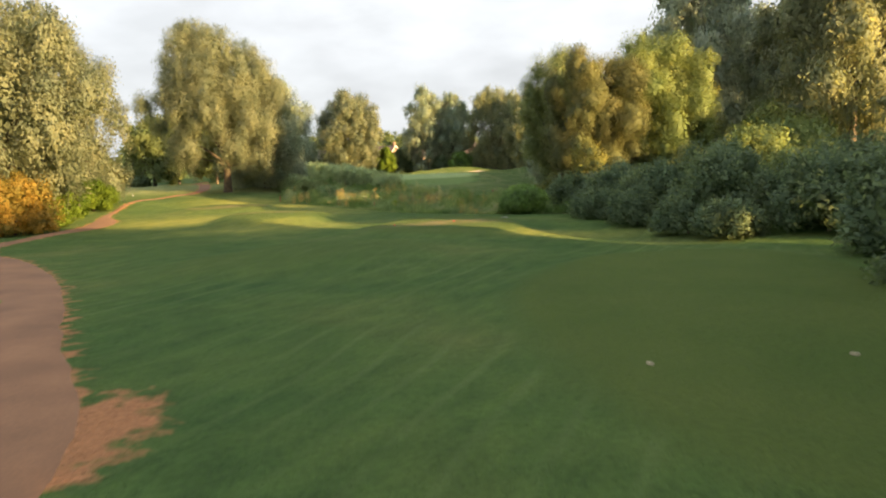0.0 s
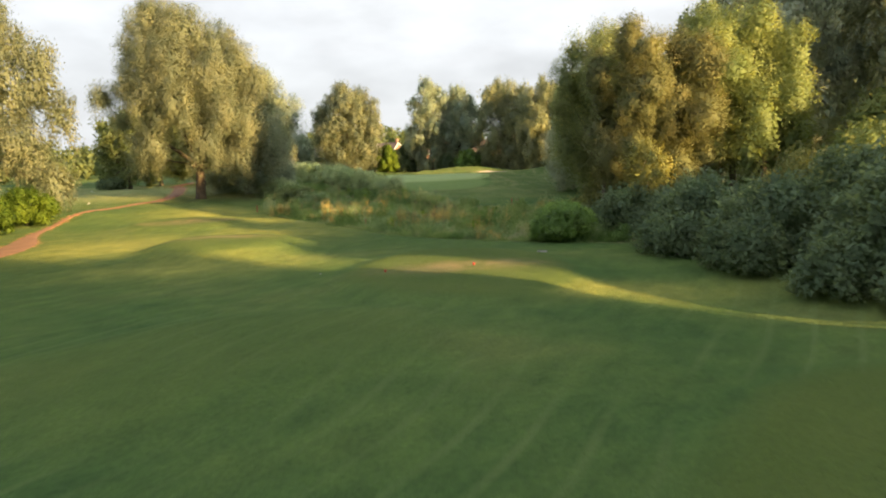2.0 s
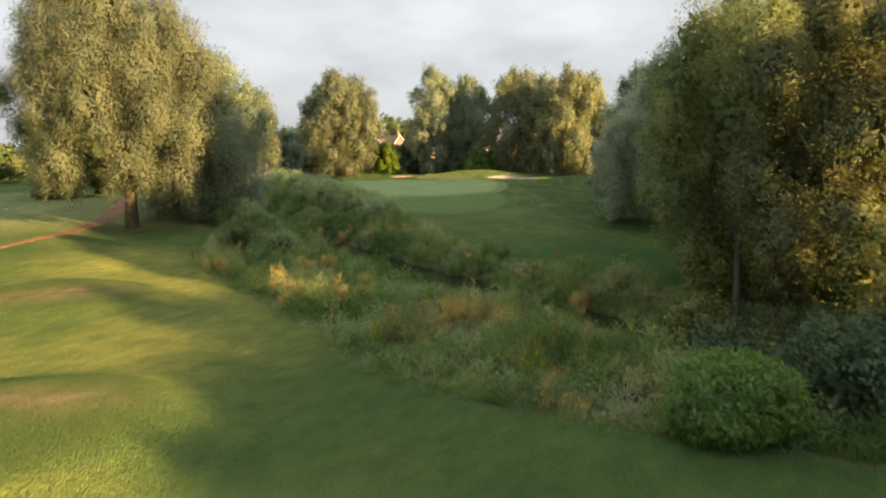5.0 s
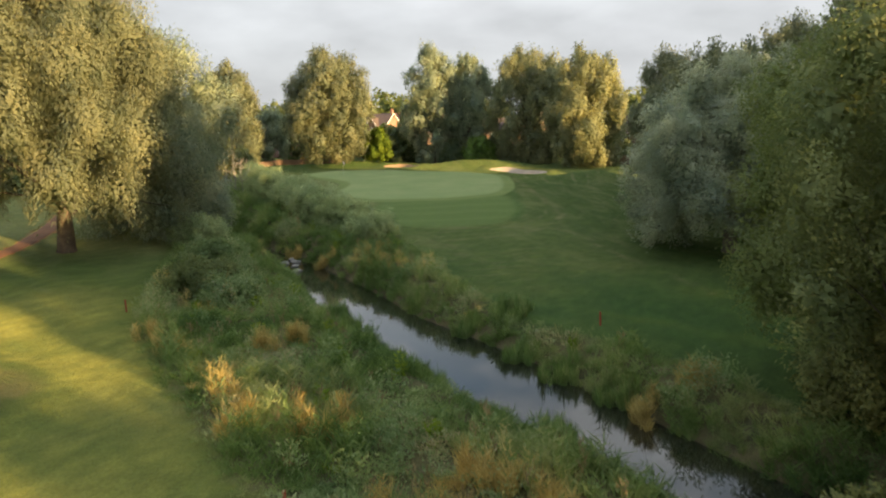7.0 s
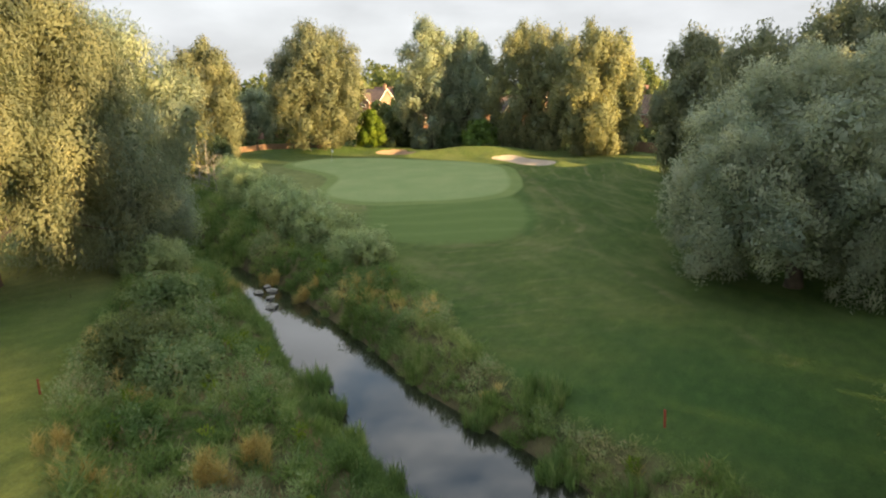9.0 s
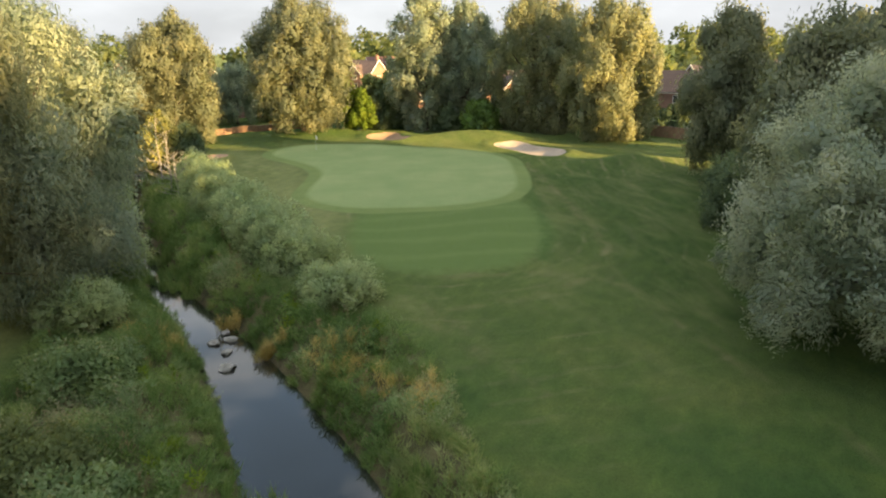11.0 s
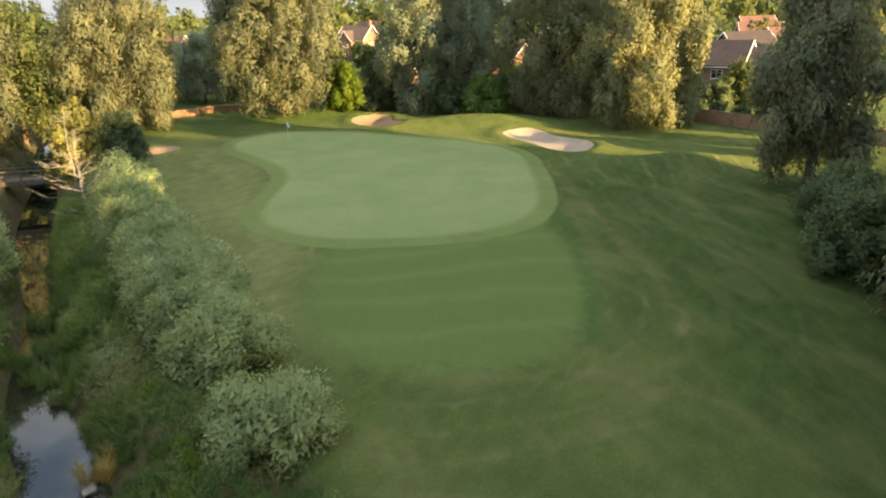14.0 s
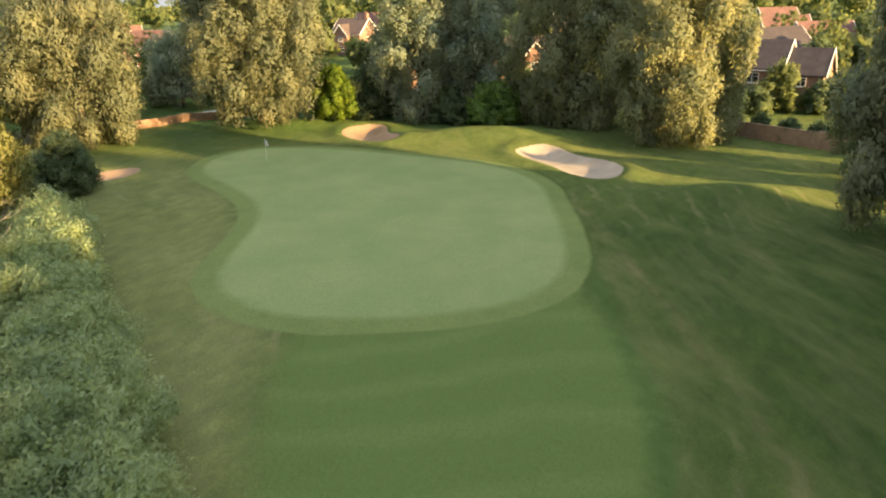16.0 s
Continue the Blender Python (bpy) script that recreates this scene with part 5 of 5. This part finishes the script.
def house(x, y, turn, w, d, eave, ridge, label, roof=None, front=(), gable=(), chimney=None, wing=None, z=None, walls=None, along=False):
    """A brick house, ridge along its x before the turn. front: windows on the -y side; gable: on the +x end."""
    root = thing("house", pose(x, y, (ground_z(x, y) if z is None else z), 0, 0, turn), label, "house", "houses beyond the course")
    part("wall", gable_walls(w, d, eave, ridge), walls or BRICK, root, "red brick walls")
    part("roof", gable_roof(w, d, eave, ridge), roof or ROOF, root, "tiled pitched roof")
    for e in (-1, 1):
        part("bargeboard", barge(w, d, eave, ridge, e * (w / 2 + 0.41)), WHITE, root, "white bargeboard")
    for wx, wz, ww, wh in front:
        window(root, pose(wx, -d / 2, wz), ww, wh)
    for wy, wz, ww, wh in gable:
        window(root, pose(w / 2, wy, wz, 0, 0, 90), ww, wh)
    part("gutter", boxes((-w / 2 - 0.3, w / 2 + 0.3, -d / 2 - 0.48, -d / 2 - 0.36, eave - 0.42, eave - 0.3), bevel=0.02), WHITE, root)
    if chimney:
        cx, cy, cz = chimney
        c = part("chimney", boxes((cx - 0.4, cx + 0.4, cy - 0.45, cy + 0.45, ridge - 1.6, cz - 0.2), (cx - 0.47, cx + 0.47, cy - 0.52, cy + 0.52, cz - 0.2, cz)), BRICK, root)
        for k in (-0.2, 0.2):
            pot, loops = tubes([[(cx, cy + k, cz, 0.13), (cx, cy + k, cz + 0.3, 0.11), (cx, cy + k, cz + 0.4, 0.13)]], 8)
            mesh_part("chimney_pot", mesh_from("chimney_pot", pot, 4, loops, ROOF_RED, flat=False), c)
    if wing:
        ox, oy, ww, wd, we, wr = wing
        sub = part("wing", gable_walls(ww, wd, we, wr), walls or BRICK, root, "gabled brick wing")
        sub.matrix_local = pose(ox, oy, 0, 0, 0, 0 if along else -90)
        part("wing_roof", gable_roof(ww, wd, we, wr), roof or ROOF, sub)
        part("bargeboard", barge(ww, wd, we, wr, ww / 2 + 0.41), WHITE, sub, "white bargeboard")
        window(sub, pose(ww / 2, 0, we - 1.7, 0, 0, 90), 1.5, 1.2)
        window(sub, pose(ww / 2, 0, 0.9, 0, 0, 90), 1.8, 1.3)
        window(sub, pose(0, -wd / 2, we - 1.6), 1.2, 1.1)
    return root


TWO = [(-2.4, 3.3, 1.5, 1.2), (1.6, 3.3, 1.5, 1.2), (-2.4, 0.8, 1.7, 1.3), (1.8, 0.8, 1.7, 1.3)]
house(4.5, 290, -38, 9.0, 7.6, 5.2, 8.6, "sunlit brick house with white bargeboards and a chimney", chimney=(4.1, 0, 9.9), front=TWO, gable=[(0, 3.2, 1.2, 1.1)], wing=(-0.5, -3.2, 4.0, 4.2, 5.0, 7.3))
house(58.2, 192.2, -43, 10, 7.6, 5.0, 8.1, "brick house with a dark tiled roof beyond the garden wall", roof=ROOF_DARK, front=[(-3.2, 3.0, 1.7, 1.3), (1.6, 3.0, 1.7, 1.3), (-3.0, 0.7, 2.2, 1.6), (2.0, 0.7, 1.8, 1.5)], gable=[(-1.6, 3.0, 1.3, 1.2)], wing=(7.5, -0.8, 5.0, 6.0, 4.4, 7.2), along=True, z=1.75)
house(-18.5, 225, 4, 12.5, 8.0, 4.6, 7.6, "brick house with white doors beside a lawn", front=[(-4.6, 0.5, 1.6, 2.0), (-1.6, 0.8, 1.8, 1.4), (2.2, 0.8, 1.8, 1.4), (-3.0, 3.0, 1.4, 1.1), (2.4, 3.0, 1.4, 1.1)], chimney=(4.8, 0, 8.6))
house(33, 219, -6, 10, 7.6, 4.9, 8.0, "brick house with a white gable behind the willows", front=TWO, wing=(1.5, -3.4, 4.0, 4.2, 4.9, 7.4))
house(13.5, 212, 0, 8.0, 7.0, 4.8, 7.6, "brick house half hidden behind the trees", front=TWO)
house(-40, 268, -25, 9, 7.4, 5.0, 8.2, "brick house with a red roof beyond the lawn", roof=ROOF_RED, front=TWO, gable=[(0, 3.2, 1.2, 1.1)])
house(-53, 290, 15, 9, 7.4, 5.0, 8.2, "brick house with a red roof among trees", roof=ROOF_RED, front=TWO)
for hx, hy, ht, red in ((79, 222, 12, 2), (66, 246, 6, 2), (97, 236, -10, 1), (104, 262, -14, 1), (88, 285, 20, 1), (124, 300, -6, 1), (64, 300, 10, 0), (32, 318, -12, 1), (-14, 322, 8, 0), (10, 345, 5, 1), (70, 255, -20, 0), (-75, 330, 10, 1)):
    house(hx, hy, ht, 10, 7.6, 4.9, 8.0, "distant brick house with a tiled roof", roof=(ROOF, ROOF_RED, ROOF_DARK)[red], front=TWO, gable=[(0, 3.2, 1.2, 1.1)])


# ---- garden walls, lawn path ----
def garden_wall(pts, h, label):
    """A brick wall with a coping, in straight lengths."""
    root = thing("garden_wall", pose(pts[0][0], pts[0][1], ground_z(*pts[0])), label, "wall", kind="structure")
    o = Vector((pts[0][0], pts[0][1], ground_z(*pts[0])))
    for (ax, ay), (bx, by) in zip(pts[:-1], pts[1:]):
        n = max(1, round(math.hypot(bx - ax, by - ay) / 2.4))
        for i in range(n):
            px, py = ax + (bx - ax) * (i + 0.5) / n, ay + (by - ay) * (i + 0.5) / n
            ln = math.hypot(bx - ax, by - ay) / n
            m = pose(px - o.x, py - o.y, ground_z(px, py) - o.z, 0, 0, math.degrees(math.atan2(by - ay, bx - ax)))
            w = part("wall_length", boxes((-ln / 2, ln / 2, -0.11, 0.11, -0.4, h)), WALL_BRICK, root)
            w.matrix_local = m
            part("coping", boxes((-ln / 2 + 0.004, ln / 2 - 0.004, -0.16, 0.16, h, h + 0.08), bevel=0.015), WALL_BRICK, w)
            if i == 0:
                part("pier", boxes((-ln / 2 - 0.2, -ln / 2 + 0.2, -0.2, 0.2, -0.4, h + 0.18), bevel=0.01), WALL_BRICK, w)


garden_wall([(-27, 186), (-22.5, 190.5), (-17.2, 195.6), (-9.0, 198.6), (-3, 200)], 0.95, "low brick garden wall in evening sun")
garden_wall([(40.5, 181), (44.6, 172.4), (49.6, 161.6), (56, 150)], 1.5, "red brick garden wall along the rough")
ribbon("garden_path", [(-22, 198, 0.45), (-17, 203, 0.45), (-12, 206, 0.5), (-8, 209, 1.6), (-6, 212, 3.0), (-6, 217, 3.0)], lambda x, y, k: land(x, y) + 0.05 - 0.06 * (k > 0.9), PAVING, 5, "pale paved garden path and terrace", "path")
for i in range(9):
    s = i / 8
    bush("clipped_hedge", 43.6 + 10.5 * s, 177.5 - 23 * s, 1.2, 2.5, DARK, "low dark hedge along the garden wall", 120 + i, "hedge on the garden wall", clumps=36, per=44, leaf=(0.3, 0.17), size=0.7)
for bx, by, br, bh, mat, sd in ((57.5, 183, 3.0, 6.2, MIDGREEN, 131), (53.5, 182, 2.4, 3.0, DARK, 132), (51.5, 186, 1.6, 3.4, GOLDEN, 133), (62, 180, 2.6, 4.0, DARK, 134), (-28, 200, 4, 7, DARK, 135),
                                (-15, 213, 3.4, 7, DARK, 136), (-33, 214, 5, 9, MIDGREEN, 137), (0.5, 212, 3, 6, MIDGREEN, 138), (-31, 240, 4, 8, GOLDEN, 139), (44, 190, 2.5, 5, DARK, 140), (28, 197, 3, 6, DARK, 141), (-31, 230, 5, 10, MIDGREEN, 142), (-37, 221, 4.5, 9, WILLOW, 143), (-24, 212, 3, 6, WILLOW, 144),
                                (70, 196, 3.0, 6.5, MIDGREEN, 145), (76, 204, 3.6, 8, DARK, 146), (66, 206, 2.6, 5.5, GOLDEN, 147), (84, 214, 4, 9, MIDGREEN, 148), (72, 216, 3.4, 7.5, DARK, 149), (50, 204, 3, 6.5, MIDGREEN, 161), (92, 226, 4.4, 10, OLIVE, 162), (64, 186, 1.8, 3.4, DARK, 163), (74, 226, 3.6, 8, OLIVE, 164), (60, 222, 3.4, 7, DARK, 165), (66, 236, 4, 9, OLIVE, 166), (84, 242, 4, 9, DARK, 167), (96, 246, 5, 10, MIDGREEN, 168)):
    bush("garden_shrub", bx, by, br, bh, mat, "rounded garden shrub beside the brick houses", sd, "garden shrubs", clumps=64, per=44, leaf=(0.44, 0.25), size=0.9)
for i, (bx, by) in enumerate(((-12.5, 199.6), (-11, 200.2), (-9.4, 200.6), (-7.8, 201))):
    bush("border_plants", bx, by, 1.0, 1.5, ORANGE, "orange flowering border plants behind the wall", 150 + i, "border behind the low wall", clumps=30, per=70, leaf=(0.2, 0.12), size=0.5)


# ---- yellow tree with bare limbs, footbridge, stones ----
def bare_limbs(x, y, h, seed, label):
    rng = np.random.default_rng(seed)
    root = thing("dead_tree", pose(x, y, ground_z(x, y)), label, "dead tree")
    stem = [(0, 0, -0.3, 0.075), (0.1, 0, h * 0.3, 0.055), (-0.1, 0.1, h * 0.6, 0.035), (0.15, 0.05, h, 0.01)]
    v, l = tubes([stem], 7)
    mesh_part("trunk", mesh_from("trunk", v, 4, l, DEADWOOD, flat=False), root)
    for i in range(15):
        z = h * rng.uniform(0.12, 0.9)
        a = rng.uniform(0, 6.28)
        r = (h - z) * rng.uniform(0.28, 0.5) + 0.4
        up = rng.uniform(0.2, 1.3)
        line = [(0, 0, z, 0.022), (math.cos(a) * r * 0.4, math.sin(a) * r * 0.4, z + up * 0.35, 0.02), (math.cos(a + 0.2) * r * 0.8, math.sin(a + 0.2) * r * 0.8, z + up * 0.6, 0.014), (math.cos(a) * r, math.sin(a) * r, z + up, 0.005)]
        twigs = [line]
        for j in range(4):
            px, py, pz, _ = line[1 + j % 2]
            b = a + rng.uniform(-1.2, 1.2)
            q = r * rng.uniform(0.25, 0.5)
            twigs.append([(px, py, pz, 0.012), (px + math.cos(b) * q * 0.6, py + math.sin(b) * q * 0.6, pz + q * 0.4, 0.009), (px + math.cos(b) * q, py + math.sin(b) * q, pz + q * rng.uniform(0.3, 0.9), 0.004)])
        v, l = tubes(twigs, 5)
        mesh_part("branch", mesh_from("branch", v, 4, l, DEADWOOD, flat=False), root)


for dx, dy, dh, sd in ((-15.6, 141, 6.0, 1), (-17.4, 144.5, 7.5, 3), (-14.0, 137, 4.6, 4)):
    bare_limbs(dx, dy, dh, sd, "dead tree with bleached bare branches above the bushes")
bush("yellow_tree", -18.6, 149.5, 2.6, 7.2, GOLDEN, "small tree with bright yellow autumn leaves", 160, clumps=110, per=90, leaf=(0.26, 0.14), size=0.8, category="tree")


def footbridge(x, y, turn, z):
    root = thing("footbridge", pose(x, y, z, 0, 0, turn), "weathered timber footbridge over the stream", "bridge")
    for i in range(26):
        part("plank", boxes((-4.5 + i * 0.35, -4.5 + i * 0.35 + 0.32, -0.9, 0.9, 0, 0.06), bevel=0.008), GREY_WOOD, root)
    for s in (-1, 1):
        part("beam", boxes((-4.7, 4.7, s * 0.78 - 0.1, s * 0.78 + 0.1, -0.38, -0.002)), GREY_WOOD, root)
        for i in range(6):
            part("post", boxes((-4.4 + i * 1.76 - 0.05, -4.4 + i * 1.76 + 0.05, s * 0.97 - 0.05, s * 0.97 + 0.05, -0.3, 1.0), bevel=0.006), GREY_WOOD, root)
        for k in (0.5, 0.92):
            part("rail", boxes((-4.6, 4.6, s * 1.045 - 0.03, s * 1.045 + 0.03, k, k + 0.1), bevel=0.006), GREY_WOOD, root)


footbridge(-25.3, 155.5, 8, 1.15)


def stone(x, y, r, seed, z):
    rng = np.random.default_rng(seed)
    bm = bmesh.new()
    bmesh.ops.create_icosphere(bm, subdivisions=2, radius=1.0)
    o = Vector(rng.uniform(0, 50, 3))
    for v in bm.verts:
        s = 1 + 0.6 * noise.noise(v.co * 1.5 + o)
        v.co = Vector((v.co.x * r * s, v.co.y * r * 0.75 * s, v.co.z * r * 0.42 * s))
    me = bpy.data.meshes.new("stone")
    bm.to_mesh(me)
    bm.free()
    me.materials.append(STONE)
    ob = tagged(new("stone", me), "grey stone lying in the shallow stream", "stone", "stones in the stream")
    ob.matrix_world = pose(x, y, z, 0, 0, seed * 40)


for i, (px, py, r) in enumerate(((-4.6, 107.4, 0.36), (-4.2, 105.3, 0.5), (-5.7, 104.7, 0.24), (-5.6, 108.8, 0.4), (-4.7, 109.2, 0.42), (-6.2, 107.2, 0.3), (-5.2, 110.3, 0.36))):
    stone(px, py, r, i + 1, WATER_Z + 0.06)


# ---- golf things ----
def turned(profile, n=16):
    """A lathe: rings of (radius, z)."""
    bm = bmesh.new()
    rings = [[bm.verts.new((r * math.cos(2 * math.pi * i / n), r * math.sin(2 * math.pi * i / n), z)) for i in range(n)] for r, z in profile]
    for a, b in zip(rings[:-1], rings[1:]):
        for i in range(n):
            bm.faces.new((a[i], a[(i + 1) % n], b[(i + 1) % n], b[i])).smooth = True
    bm.faces.new(rings[-1])
    bm.faces.new(rings[0][::-1])
    return bm


def flagstick(x, y):
    root = thing("flagstick", pose(x, y, ground_z(x, y)), "white golf flag hanging from its stick in the green", "golf flag")
    part("pole", turned([(0.016, -0.1), (0.016, 0.9), (0.012, 2.1), (0.0125, 2.13)], 8), WHITE, root, "thin white pole")
    part("cup", turned([(0.054, -0.05), (0.054, 0.003), (0.07, 0.004), (0.07, -0.05)], 14), HOLE, root)
    bm = bmesh.new()
    cols = []
    for i in range(9):
        s = i / 8
        fold = 0.06 * math.sin(s * 9)
        cols.append([bm.verts.new((0.015 + 0.3 * s * (0.7 + 0.3 * k), fold + 0.04 * s * k, 2.1 - 0.24 * s - 0.5 * k)) for k in (0, 0.33, 0.66, 1.0)])
    for a, b in zip(cols[:-1], cols[1:]):
        for i in range(3):
            bm.faces.new((a[i], b[i], b[i + 1], a[i + 1])).smooth = True
    bmesh.ops.solidify(bm, geom=list(bm.faces), thickness=0.008)
    part("flag", bm, WHITE, root, "drooping white cloth flag")


flagstick(-3.2, 167.8)


def tee_marker(x, y, mat, label, group, s=1.0):
    root = thing("tee_marker", pose(x, y, ground_z(x, y)), label, "tee marker", group)
    part("marker_head", turned([(q * s, z * s) for q, z in ((0.02, 0.01), (0.04, 0.02), (0.052, 0.05), (0.048, 0.085), (0.03, 0.11), (0.01, 0.115))], 14), mat, root)
    part("spike", turned([(0.006, -0.1), (0.012, 0.03)], 6), GREY_WOOD, root)


tee_marker(-1.9, 45.6, DEADWOOD, "small faded tee marker in the mown grass", "spare markers", 0.55)
tee_marker(0.95, 43.2, RED, "round red tee marker on the mown tee", "markers of the forward tee")
tee_marker(4.62, 43.35, RED, "round red tee marker on the mown tee", "markers of the forward tee")


def log_marker(x, y, turn):
    root = thing("tee_marker", pose(x, y, ground_z(x, y), 0, 0, turn), "pale wooden block used as a tee marker", "tee marker", "markers of the back tee")
    part("block", boxes((-0.08, 0.08, -0.034, 0.034, 0.01, 0.068), bevel=0.014), YELLOW, root)
    part("end_band", boxes((-0.052, -0.03, -0.036, 0.036, 0.008, 0.07), bevel=0.01), GREY_WOOD, root)
    part("spike", turned([(0.006, -0.12), (0.012, 0.02)], 6), GREY_WOOD, root)


log_marker(4.86, 12.35, 120)
log_marker(8.62, 12.0, 140)


def white_marker(x, y, turn):
    root = thing("tee_marker", pose(x, y, ground_z(x, y), 0, 0, turn), "white painted tee block on the far mown tee", "tee marker", "white tee blocks")
    part("block", boxes((-0.10, 0.10, -0.04, 0.04, 0.0, 0.08), bevel=0.012), WHITE, root)
    part("spike", turned([(0.008, -0.15), (0.014, 0.01)], 6), GREY_WOOD, root)


white_marker(-33.4, 101.2, 20)
white_marker(-40.4, 120.5, 35)


def plaque(x, y):
    root = thing("tee_plaque", pose(x, y, ground_z(x, y) + 0.02, -6, 4, 24), "grey stone tee plaque sunk beside the mown tee", "plaque")
    part("slab", boxes((-0.22, 0.22, -0.15, 0.15, -0.12, 0.05), bevel=0.02), STONE, root)
    part("plate", boxes((-0.15, 0.15, -0.1, 0.1, 0.05, 0.056), bevel=0.002), GREY_WOOD, root, "dark worn face plate")


plaque(8.7, 48.6)


def stake(x, y):
    root = thing("hazard_stake", pose(x, y, ground_z(x, y), random.uniform(-4, 4), random.uniform(-4, 4), random.uniform(0, 90)), "red wooden hazard stake at the edge of the bank", "stake", "red hazard stakes")
    part("post", boxes((-0.04, 0.04, -0.04, 0.04, -0.2, 0.66), bevel=0.006), STAKE_RED, root)
    part("cap", boxes((-0.046, 0.046, -0.046, 0.046, 0.66, 0.72), bevel=0.012), STAKE_RED, root)


for px, py in ((-0.35, 67.2), (13.6, 82.9), (-12.0, 89.5), (-5.2, 126.3)):
    stake(px, py)
